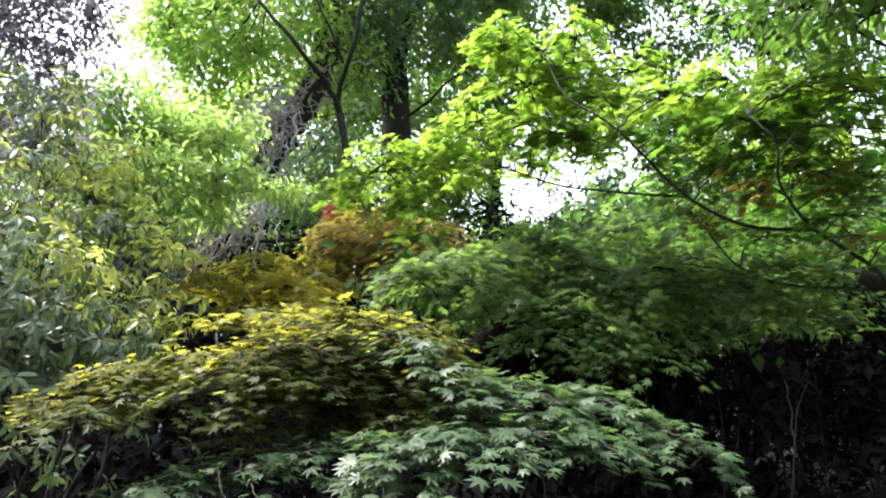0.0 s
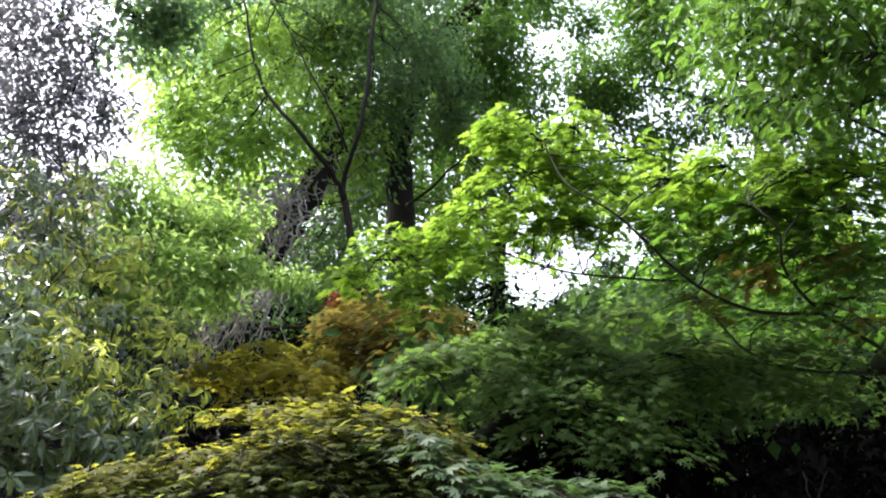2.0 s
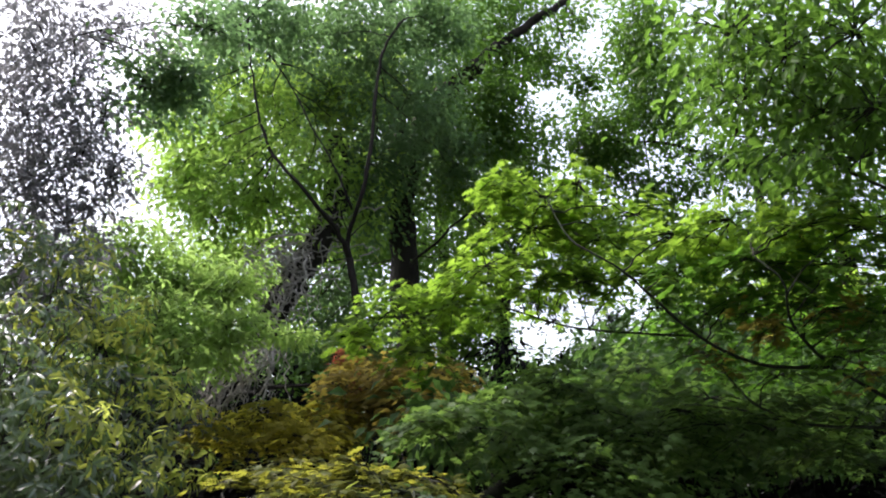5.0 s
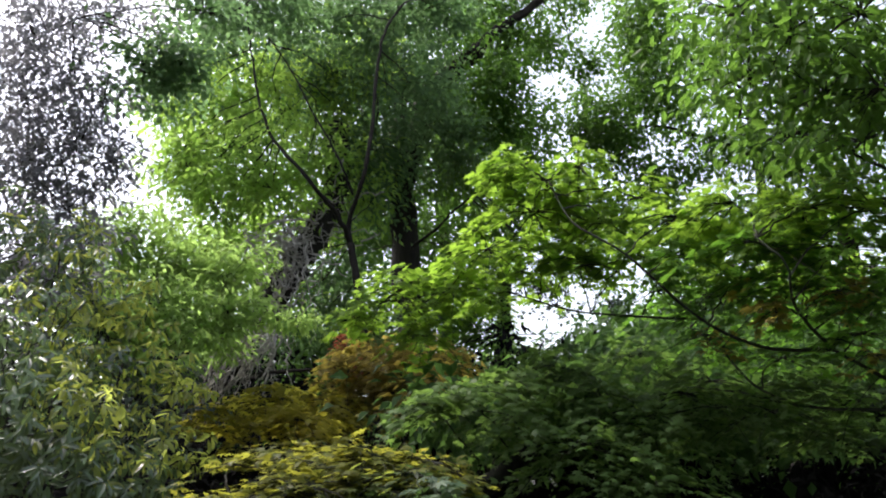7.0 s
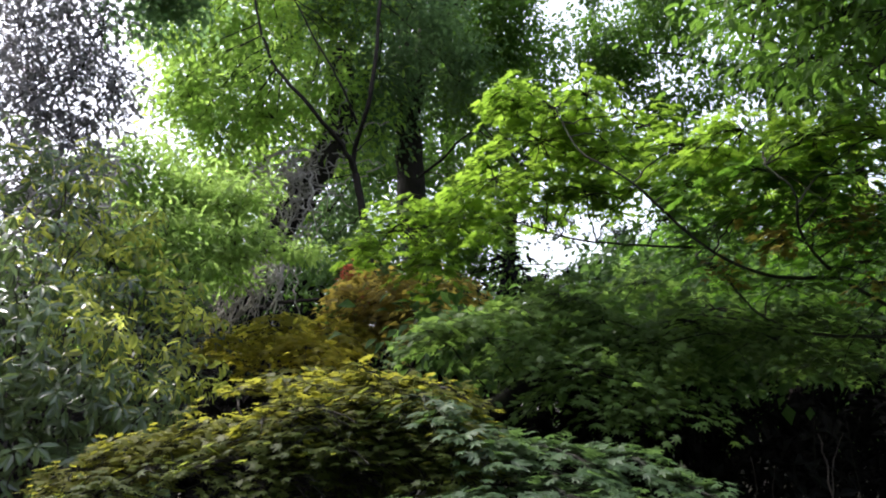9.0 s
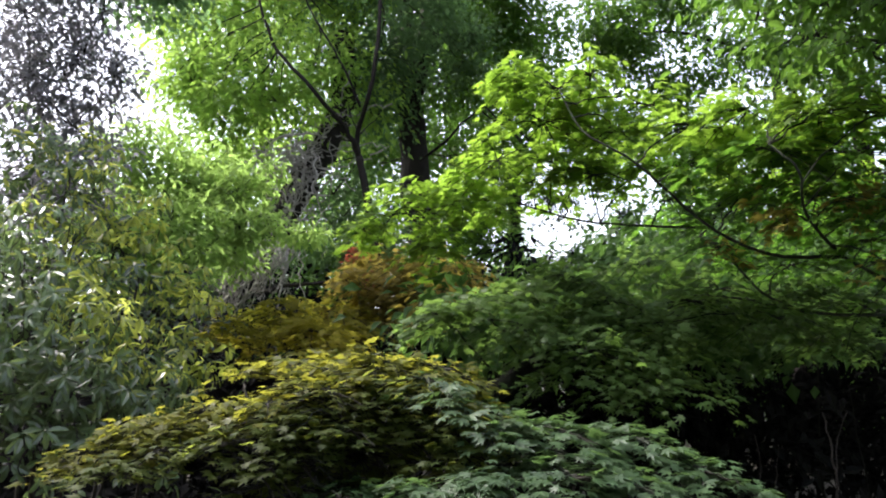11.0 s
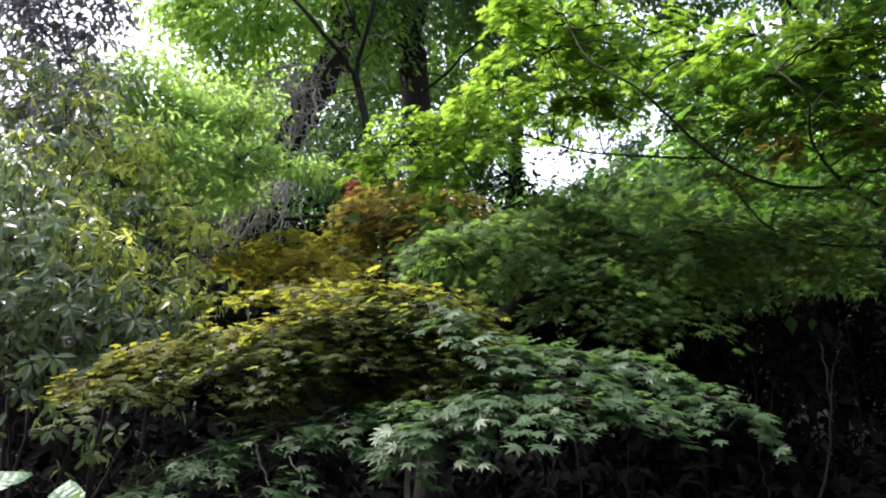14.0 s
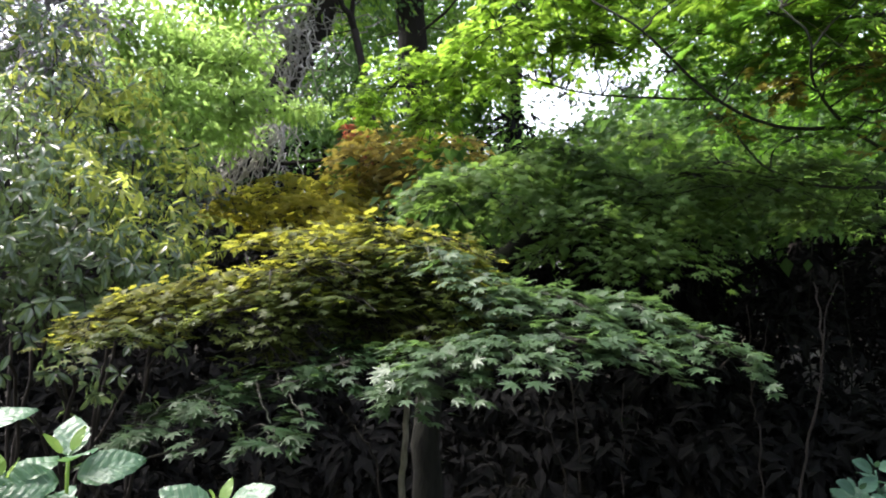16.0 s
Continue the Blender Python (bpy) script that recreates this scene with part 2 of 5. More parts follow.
def part(name, shape, material, parent, label="", smooth=False, kind=""):
    """One mesh under a thing; the shape is in world places."""
    verts, tris = shape
    base = np.array(parent.location) + (np.array(parent.parent.location) if parent.parent else 0)
    ob = new(name, mesh_of(name, np.asarray(verts) - base, tris, material, smooth))
    ob.parent = parent
    return tagged(ob, label, kind=kind)


def joined(shapes):
    vs, fs, k = [], [], 0
    for v, f in shapes:
        vs.append(np.asarray(v))
        fs.append(np.asarray(f) + k)
        k += len(v)
    return np.concatenate(vs), np.concatenate(fs)


def unit(v):
    return v / np.maximum(np.linalg.norm(v, axis=-1, keepdims=True), 1e-9)


def smooth_line(points, steps=5):
    """A Catmull-Rom line through the points."""
    p = np.asarray(points, float)
    if len(p) < 3:
        t = np.linspace(0, 1, steps + 1)[:, None]
        return p[0] * (1 - t) + p[-1] * t
    q = np.vstack([2 * p[0] - p[1], p, 2 * p[-1] - p[-2]])
    out = []
    for i in range(1, len(q) - 2):
        a, b, c, d = q[i - 1:i + 3]
        for t in np.arange(steps) / steps:
            out.append(0.5 * (2 * b + (c - a) * t + (2 * a - 5 * b + 4 * c - d) * t * t + (3 * b - a - 3 * c + d) * t ** 3))
    out.append(p[-1])
    return np.array(out)


def tube(points, r0, r1, sides=7, steps=5, wobble=0.0, knobbly=0.0):
    """A tapered limb along a line, a little crooked and uneven."""
    line = smooth_line(points, steps)
    n = len(line)
    if wobble:
        shake = rng.normal(0, wobble, (n, 3))
        shake[0] = shake[-1] = 0
        line = line + shake
    ahead = unit(np.gradient(line, axis=0))
    ref = np.array([0.31, 0.2, 0.93]) if abs(ahead[0][2]) < 0.9 else np.array([0.9, 0.3, 0.1])
    side = unit(np.cross(ahead, ref))
    other = np.cross(ahead, side)
    a = np.arange(sides) / sides * 2 * np.pi
    r = (r0 + (r1 - r0) * np.linspace(0, 1, n) ** 0.8)[:, None] * (1 + rng.normal(0, knobbly, (n, sides)))
    ring = line[:, None] + r[..., None] * (np.cos(a)[None, :, None] * side[:, None] + np.sin(a)[None, :, None] * other[:, None])
    verts = np.vstack([ring.reshape(-1, 3), line[:1], line[-1:]])
    i, j = np.meshgrid(np.arange(n - 1), np.arange(sides), indexing="ij")
    p, q = i * sides + j, i * sides + (j + 1) % sides
    tris = np.concatenate([np.stack([p, q, q + sides], -1).reshape(-1, 3), np.stack([p, q + sides, p + sides], -1).reshape(-1, 3)])
    j = np.arange(sides)
    caps = np.concatenate([np.stack([(j + 1) % sides, j, np.full(sides, n * sides)], -1),
                           np.stack([(n - 1) * sides + j, (n - 1) * sides + (j + 1) % sides, np.full(sides, n * sides + 1)], -1)])
    return verts, np.concatenate([tris, caps])


def maple_blade(lobes=7, full=False):
    """A palmate blade: pointed lobes with deep notches, drooping to the tips. It grows along +y from the stalk.
    full: with the bulge that each lobe has halfway to its tip."""
    tips = {7: [(-128, 0.40), (-84, 0.72), (-42, 0.95), (0, 1.05)], 5: [(-112, 0.55), (-52, 0.92), (0, 1.05)]}[lobes]
    tips = tips + [(-a, r) for a, r in tips[-2::-1]]
    pts = [(0.0, -0.05)]

    def polar(angle, r):
        pts.append((r * math.sin(radians(angle)), r * math.cos(radians(angle)) + 0.1))

    for k, (a, r) in enumerate(tips):
        if full:
            polar(a - 12.5, 0.58 * r)
        polar(a, r)
        if full:
            polar(a + 12.5, 0.58 * r)
        if k < len(tips) - 1:
            b = (a + tips[k + 1][0]) / 2
            polar(b, 0.40 * (0.75 + 0.25 * math.cos(radians(b))))
    v = np.array([(0, 0.12, 0.0)] + [(x, y, -0.12 * (x * x + y * y) - 0.05 * abs(x)) for x, y in pts])
    n = len(pts)
    return v, np.array([(0, 1 + (i + 1) % n, 1 + i) for i in range(n)])


def oval_blade(width=0.3, fold=0.12, droop=0.25, full=True):
    """An oval pointed blade folded along its midrib."""
    stations = [(0.25, 0.78), (0.55, 1.0), (0.84, 0.72)] if full else [(0.45, 1.0)]
    v = [(0, 0, 0)]
    for y, w in stations:
        z = -droop * y * y
        v += [(-w * width, y, z + fold * w), (0, y, z), (w * width, y, z + fold * w)]
    v.append((0, 1, -droop))
    n, tris = len(stations), []
    tris += [(0, 2, 1), (0, 3, 2)]
    for k in range(n - 1):
        a, b = 1 + 3 * k, 4 + 3 * k
        tris += [(a, a + 1, b), (a + 1, b + 1, b), (a + 1, a + 2, b + 1), (a + 2, b + 2, b + 1)]
    a = 1 + 3 * (n - 1)
    e = len(v) - 1
    tris += [(a, a + 1, e), (a + 1, a + 2, e)]
    return np.array(v, float), np.array(tris)


MAPLE, MAPLE5, STAR = maple_blade(7), maple_blade(5), maple_blade(7, True)
OVAL, POINTED, LANCE, SMALL, LONG = oval_blade(0.32), oval_blade(0.23, 0.08, 0.25), oval_blade(0.17, 0.07, 0.22), oval_blade(0.34, 0.12, 0.25, False), oval_blade(0.2, 0.08, 0.2, False)


def frames_of(ahead, up):
    y = unit(ahead)
    x = unit(np.cross(y, up))
    return x, y, np.cross(x, y)


def blades(template, pos, ahead, up, size):
    """Many leaf blades: each at pos, growing along ahead, its face to up."""
    v, t = template
    x, y, z = frames_of(ahead, up)
    w = (v[None, :, 0:1] * x[:, None] + v[None, :, 1:2] * y[:, None] + v[None, :, 2:3] * z[:, None]) * size[:, None, None] + pos[:, None]
    tris = t[None] + (np.arange(len(pos)) * len(v))[:, None, None]
    return w.reshape(-1, 3), tris.reshape(-1, 3)


def maple_spray(centre, radii, count, size=0.045, lean=(0, 0), droop=0.5):
    """The leaves of one flat, drooping fan of maple twigs, and its twigs: (pos, ahead, up, size), [tubes]."""
    c, (rx, ry, rz) = np.array(centre), radii
    twigs = max(9, count // 16)
    a = rng.uniform(0, 2 * np.pi, twigs)
    reach = rng.uniform(0.5, 1.1, twigs)
    tier = rng.normal(0, 0.42, twigs)
    k = rng.integers(0, twigs, count)
    s = rng.uniform(0.05, 1, count) ** 0.62 * reach[k]
    off = rng.normal(0, 0.13, count)
    px, py = s * np.cos(a[k]) - off * np.sin(a[k]), s * np.sin(a[k]) + off * np.cos(a[k])
    rho = px * px + py * py
    z = rz * (0.5 - 1.25 * rho + tier[k]) + rng.normal(0, 0.012, count) + lean[0] * px * rx + lean[1] * py * ry
    pos = c + np.stack([px * rx, py * ry, z], -1)
    turn = a[k] + rng.normal(0, 0.75, count)
    ahead = np.stack([np.cos(turn), np.sin(turn), -0.05 - droop * (0.35 + 0.65 * np.sqrt(rho)) * rng.uniform(0.2, 1.3, count)], -1)
    up = np.stack([0.3 * px + rng.normal(0, 0.3, count), 0.3 * py + rng.normal(0, 0.3, count), np.ones(count)], -1)
    sizes = size * rng.uniform(0.65, 1.2, count)
    tubes = []
    for i in range(min(twigs, 16)):
        e = 0.92 * reach[i]
        ends = [c + np.array([e * f * np.cos(a[i]) * rx, e * f * np.sin(a[i]) * ry, rz * (0.5 - 1.25 * (e * f) ** 2 + tier[i] * f) - 0.012
                              + lean[0] * e * f * np.cos(a[i]) * rx + lean[1] * e * f * np.sin(a[i]) * ry]) for f in (0, 0.45, 1)]
        tubes.append(tube(ends, 0.004, 0.0012, 4, 3, 0.004))
    return (pos, ahead, up, sizes), tubes


def leaf_cloud(centre, radii, clumps, each, size, spread, flat=0.55, droop=0.45):
    """Leaves in uneven clumps through an egg-shaped space."""
    c, r = np.array(centre), np.array(radii)
    d = rng.uniform(-1, 1, (int(clumps * 1.9), 3))
    long = np.linalg.norm(d, axis=1)
    d, long = d[long < 1.3], long[long < 1.3]
    place = c + d * r * 0.9
    step = 2.4 / max(r)
    keep = np.array([noise.noise(Vector(p) * step) * 0.55 + noise.noise(Vector(p) * step * 2.7) * 0.35 for p in place]) > 0.28 * (long - 0.75)
    mid, d = place[keep][:clumps], unit(d[keep][:clumps])
    clumps = len(mid)
    k = np.repeat(np.arange(clumps), each)
    wide = spread * rng.uniform(0.5, 1.4, clumps)[k][:, None]
    off = rng.normal(0, 1, (len(k), 3)) * wide * (1, 1, flat)
    pos = mid[k] + off
    ahead = unit(off + 0.3 * wide * d[k]) + rng.normal(0, 0.45, (len(k), 3)) + (0, 0, -droop)
    up = rng.normal(0, 0.45, (len(k), 3)) + (0, 0, 1) + 0.35 * d[k]
    return (pos, ahead, up, size * rng.uniform(0.6, 1.25, len(k))), mid


def rosettes(centre, radii, heads, each, size, shell=3.0):
    """Whorls of long leaves at the shoot tips of an evergreen shrub."""
    c, r = np.array(centre), np.array(radii)
    d = unit(rng.normal(0, 1, (heads, 3)))
    mid = c + d * r * rng.uniform(0, 1, (heads, 1)) ** (1 / shell)
    axis = unit(d * (1, 1, 0.5) + (0, 0, 0.75) + rng.normal(0, 0.25, (heads, 3)))
    s, t, _ = frames_of(np.cross(axis, rng.normal(0, 1, (heads, 3))), axis)
    k = np.repeat(np.arange(heads), each)
    turn = np.tile(np.arange(each) * 2 * np.pi / each, heads) + rng.normal(0, 0.3, len(k))
    out = np.cos(turn)[:, None] * s[k] + np.sin(turn)[:, None] * t[k]
    ahead = out + axis[k] * rng.uniform(-0.25, 0.7, (len(k), 1)) + rng.normal(0, 0.3, (len(k), 3)) + (0, 0, -0.65)
    up = axis[k] + rng.normal(0, 0.15, (len(k), 3))
    pos = mid[k] + axis[k] * rng.uniform(-0.02, 0.015, (len(k), 1)) + out * 0.008
    return (pos, ahead, up, size * rng.uniform(0.6, 1.15, len(k))), mid


def gather(sets):
    return [np.concatenate(x) for x in zip(*sets)]


def reach_tube(start, end, r0, r1, sag=0.08, sides=6, wobble=0.01):
    a, b = np.array(start), np.array(end)
    length = np.linalg.norm(b - a)
    m = (a + b) / 2 + np.array([rng.normal(0, 0.05), rng.normal(0, 0.05), sag]) * length
    return tube([a, m, b], r0, r1, sides, 5 if sides > 4 else 3, wobble * length)


# ---- ground ----
def ground():
    n = 90
    g = np.sinh(np.linspace(-5.2, 5.2, n)) / math.sinh(5.2) * 900
    x, y = np.meshgrid(g, g + 4, indexing="ij")
    z = np.array([0.10 * noise.noise(Vector((u * 0.35, v * 0.35, 1.7))) + 0.03 * noise.noise(Vector((u * 2, v * 2, 4))) for u, v in zip(x.ravel(), y.ravel())])
    z = np.where(np.hypot(x.ravel(), y.ravel()) < 60, z, 0) - 0.05
    verts = np.stack([x.ravel(), y.ravel(), z], -1)
    i, j = np.meshgrid(np.arange(n - 1), np.arange(n - 1), indexing="ij")
    p = (i * n + j).ravel()
    tris = np.concatenate([np.stack([p, p + n, p + n + 1], -1), np.stack([p, p + n + 1, p + 1], -1)])
    tagged(new("ground", mesh_of("ground", verts, tris, M_SOIL, True)), "dark damp woodland soil with leaf mould", "ground", kind="structure")
    k = 1800
    pos = np.stack([rng.uniform(-7, 8, k), rng.uniform(0.5, 14, k), rng.uniform(-0.03, 0.05, k)], -1)
    a = rng.uniform(0, 2 * np.pi, k)
    v, t = blades(MAPLE5, pos, np.stack([np.cos(a), np.sin(a), rng.normal(0, 0.2, k)], -1), rng.normal(0, 0.3, (k, 3)) + (0, 0, 1), rng.uniform(0.03, 0.06, k))
    tagged(new("fallen_leaves", mesh_of("fallen_leaves", v, t, M_LITTER)), "dry brown fallen leaves scattered on the soil", "leaf litter", kind="stuff")


ground()


# ---- trees and shrubs ----
def maple(name, label, trunk_line, trunk_r, limbs, crowns, bark, group="maples in the garden", droop=0.5, singles=None, trunk_bark=None, fullness=1.0):
    """trunk_line: places from the ground up. limbs: (points, r0, r1). crowns: (part label, material, leaf size, template, sprays)
    with sprays as (centre, radii, leaves, lean)."""
    ob = thing(name, trunk_line[0], label, "tree", group)
    trunk = part("trunk", tube(trunk_line, trunk_r, trunk_r * 0.6, 10, 6, trunk_r * 0.12, 0.05), trunk_bark or bark, ob, smooth=True)
    nodes = [np.array(p) for p in smooth_line(trunk_line, 6)[-8:]]
    for points, r0, r1 in limbs:
        part("limb", tube(points, r0, r1, 8, 6, r0 * 0.15, 0.06), bark, trunk, smooth=True)
        nodes += list(smooth_line(points, 6))
    for text, material, size, template, sprays, *own in crowns:
        sets, twigs = [], []
        for centre, radii, count, lean in sprays:
            leaves, tubes = maple_spray(centre, radii, int(count * fullness), size, lean, *(own or [droop]))
            sets.append(leaves)
            twigs += tubes
            c = np.array(centre)
            near = min(nodes, key=lambda q: np.linalg.norm(q - c) + 0.4 * max(0, q[2] - c[2]) + 0.9 * max(0, abs(q[2] - c[2]) - 0.7 * math.hypot(q[0] - c[0], q[1] - c[1])))
            twigs.append(reach_tube(near, c + (0, 0, 0.45 * radii[2]), 0.005, 0.0025, 0.07, 5, 0.016))
        part("fine_branching", joined(twigs), bark, ob, kind="stuff")
        leaves = gather(sets)
        if singles and singles[0] is material:
            leaves = single_leaves(ob, template, leaves, material, *singles[1:])
        part("crown", blades(template, *leaves), material, ob, text, kind="stuff")
    return ob


def single_leaves(ob, template, leaves, material, front, count):
    """The leaves before y = front, at most count of them, as parts of their own; returns the others."""
    pos, ahead, up, size = leaves
    order = np.argsort(pos[:, 1])
    chosen = [i for i in order if pos[i][1] < front][:count]
    sizes = np.quantile(size, [0.1, 0.35, 0.65, 0.9])
    meshes = [mesh_of("leaf", template[0] * q, template[1], material) for q in sizes]
    x, y, z = frames_of(ahead, up)
    base = np.array(ob.location)
    for i in chosen:
        p = pos[i] - base
        leaf = new("leaf", meshes[int(np.argmin(abs(sizes - size[i])))])
        leaf.parent = ob
        leaf.matrix_local = Matrix([[x[i][k], y[i][k], z[i][k], p[k]] for k in range(3)] + [[0, 0, 0, 1]])
    rest = np.ones(len(pos), bool)
    rest[chosen] = False
    return [a[rest] for a in leaves]


def tree(name, label, trunk_line, r0, r1, limbs, crowns, bark, group="woodland trees", category="tree", density=0.5):
    """crowns: (part label, material, template, leaf size, clouds) with clouds as (centre, radii, clumps, leaves each, spread)."""
    ob = thing(name, trunk_line[0], label, category, group)
    trunk = part("trunk", tube(trunk_line, r0, r1, 12, 6, r0 * 0.1, 0.06), bark, ob, smooth=True)
    nodes = [np.array(p) for p in smooth_line(trunk_line, 6)[4:]]
    for points, a, b in limbs:
        part("limb", tube(points, a * 0.75, b * 0.75, 8, 6, a * 0.12, 0.05), bark, trunk, smooth=True)
        nodes += list(smooth_line(points, 6))
    nodes = np.array(nodes)
    for text, material, template, size, clouds in crowns:
        sets, twigs = [], []
        for centre, radii, clumps, each, spread in clouds:
            leaves, mids = leaf_cloud(centre, radii, clumps, max(6, int(each * density)), size, spread)
            sets.append(leaves)
            c = np.array(centre)
            near = nodes[np.argmin(np.linalg.norm(nodes - c, axis=1))]
            twigs.append(reach_tube(near, c, 0.008, 0.005, 0.06, 5, 0.006))
            for m in mids[:: max(1, len(mids) // 20)]:
                twigs.append(reach_tube(c, m, 0.004, 0.0015, 0.05, 4, 0.008))
        part("fine_branching", joined(twigs), bark, ob, kind="stuff")
        part("crown", blades(template, *gather(sets)), material, ob, text, kind="stuff")
    return ob


# Lime-green maple arching over from beyond the right-hand side.
maple("green_maple", "lime-green japanese maple arching over the garden in layered fans",
      [(3.3, 3.6, 0), (3.15, 3.55, 0.7), (2.47, 3.50, 1.79), (2.15, 3.50, 1.95)], 0.06,
      [([(2.22, 3.40, 1.92), (2.10, 3.40, 2.02), (1.84, 3.35, 2.15), (1.46, 2.90, 2.25), (1.34, 2.70, 2.38), (1.26, 2.75, 2.50)], 0.012, 0.003),
       ([(1.84, 3.35, 2.15), (1.49, 3.30, 2.15), (1.18, 3.25, 2.28), (0.86, 3.20, 2.55), (0.65, 3.30, 2.73), (0.57, 3.50, 3.02)], 0.010, 0.003),
       ([(2.23, 3.50, 1.89), (1.80, 3.60, 1.91), (1.45, 3.60, 1.98), (1.12, 3.60, 2.00)], 0.010, 0.004),
       ([(1.77, 3.60, 1.91), (1.56, 3.60, 2.01), (1.43, 3.70, 2.22), (1.34, 3.80, 2.32)], 0.008, 0.004),
       ([(1.34, 3.60, 2.33), (1.03, 3.80, 2.38), (0.74, 4.00, 2.45), (0.28, 4.20, 2.61), (-0.22, 4.30, 2.55)], 0.008, 0.003)],
      [("translucent lime-green star-shaped leaves", M_LIME, 0.044, STAR,
        [((-0.25, 4.30, 2.50), (0.42, 0.45, 0.20), 795, (0.25, 0)), ((-0.49, 4.40, 2.43), (0.2, 0.3, 0.12), 165, (0.3, 0)), ((-0.12, 4.30, 2.62), (0.3, 0.3, 0.12), 287, (0.2, 0)), ((0.11, 4.10, 2.71), (0.3, 0.3, 0.12), 243, (0.25, 0)), ((-0.07, 4.30, 2.28), (0.26, 0.35, 0.16), 383, (0.2, 0)),
         ((0.12, 4.20, 2.54), (0.30, 0.35, 0.16), 409, (0.2, 0)),
         ((0.37, 3.70, 3.10), (0.24, 0.3, 0.16), 536, (0.1, 0)), ((0.77, 3.70, 3.10), (0.27, 0.3, 0.18), 536, (-0.1, 0)),
         ((0.53, 3.80, 2.87), (0.40, 0.4, 0.18), 717, (0.1, 0)), ((0.29, 3.90, 2.70), (0.36, 0.4, 0.15), 588, (0.25, 0)),
         ((0.91, 3.70, 2.81), (0.35, 0.35, 0.15), 513, (0, 0)), ((0.74, 3.80, 2.65), (0.30, 0.3, 0.10), 331, (0, 0)),
         ((1.16, 3.30, 2.72), (0.28, 0.3, 0.11), 358, (0, 0)), ((1.33, 3.10, 2.72), (0.30, 0.3, 0.12), 435, (0, 0)),
         ((0.59, 3.70, 3.03), (0.30, 0.3, 0.14), 302, (0, 0)), ((1.04, 3.60, 2.91), (0.26, 0.3, 0.14), 234, (-0.1, 0)), ((1.02, 3.70, 2.63), (0.26, 0.3, 0.12), 178, (0, 0)), ((0.49, 4.00, 2.63), (0.30, 0.3, 0.10), 205, (0, 0)), ((-0.49, 4.40, 2.46), (0.22, 0.3, 0.12), 178, (0.3, 0)),
         ((1.55, 2.90, 2.62), (0.40, 0.4, 0.15), 665, (0, 0)),
         ((1.70, 4.00, 2.65), (0.4, 0.4, 0.16), 300, (0, 0)), ((2.12, 4.00, 2.69), (0.4, 0.4, 0.16), 300, (0, 0)), ((1.76, 3.00, 2.72), (0.4, 0.4, 0.12), 338, (0, 0)), ((2.47, 4.00, 2.66), (0.4, 0.4, 0.16), 280, (0, 0)),
         ((0.50, 3.70, 2.66), (0.30, 0.3, 0.10), 160, (0.1, 0)), ((0.78, 3.70, 2.60), (0.26, 0.3, 0.08), 140, (0, 0)), ((0.30, 3.80, 2.44), (0.22, 0.3, 0.10), 180, (0.2, 0))]),
       ("green star-shaped leaves in flat layers", M_LIMESHADE, 0.040, STAR,
        [((1.44, 4.20, 2.52), (0.35, 0.4, 0.14), 220, (0, 0)), ((1.53, 3.30, 2.43), (0.4, 0.4, 0.14), 338, (0, 0)), ((1.97, 3.50, 2.31), (0.4, 0.4, 0.14), 338, (0, 0)), ((1.40, 3.70, 2.22), (0.36, 0.4, 0.12), 260, (0, 0)), ((1.76, 3.70, 2.11), (0.4, 0.4, 0.12), 286, (0, 0)), ((1.77, 2.80, 2.60), (0.36, 0.4, 0.15), 555, (0, 0)), ((1.36, 3.00, 2.51), (0.36, 0.4, 0.12), 507, (0, 0)),
         ((1.69, 2.90, 2.44), (0.40, 0.4, 0.15), 579, (0, 0)), ((1.12, 3.30, 2.53), (0.26, 0.3, 0.11), 289, (0, 0)),
         ((1.66, 3.20, 2.33), (0.42, 0.4, 0.18), 579, (0, 0)), ((1.89, 3.00, 2.27), (0.36, 0.4, 0.15), 507, (0, 0)),
         ((1.41, 3.60, 2.40), (0.32, 0.3, 0.15), 362, (0, 0)), ((1.15, 3.70, 2.45), (0.22, 0.3, 0.11), 180, (0, 0)),
         ((1.94, 3.30, 2.17), (0.30, 0.4, 0.12), 313, (0, 0)), ((2.19, 3.30, 2.07), (0.36, 0.4, 0.15), 362, (0, 0))]),
       ("turning orange leaves", M_RUST, 0.043, MAPLE, [((1.43, 3.00, 2.25), (0.2, 0.2, 0.09), 130, (0, 0)), ((1.62, 2.90, 2.29), (0.16, 0.2, 0.08), 80, (0, 0)), ((1.32, 3.50, 2.19), (0.2, 0.2, 0.08), 70, (0, 0)), ((1.86, 3.10, 2.07), (0.14, 0.2, 0.07), 40, (0, 0))])],
      M_MBARK, droop=0.45, fullness=0.74)

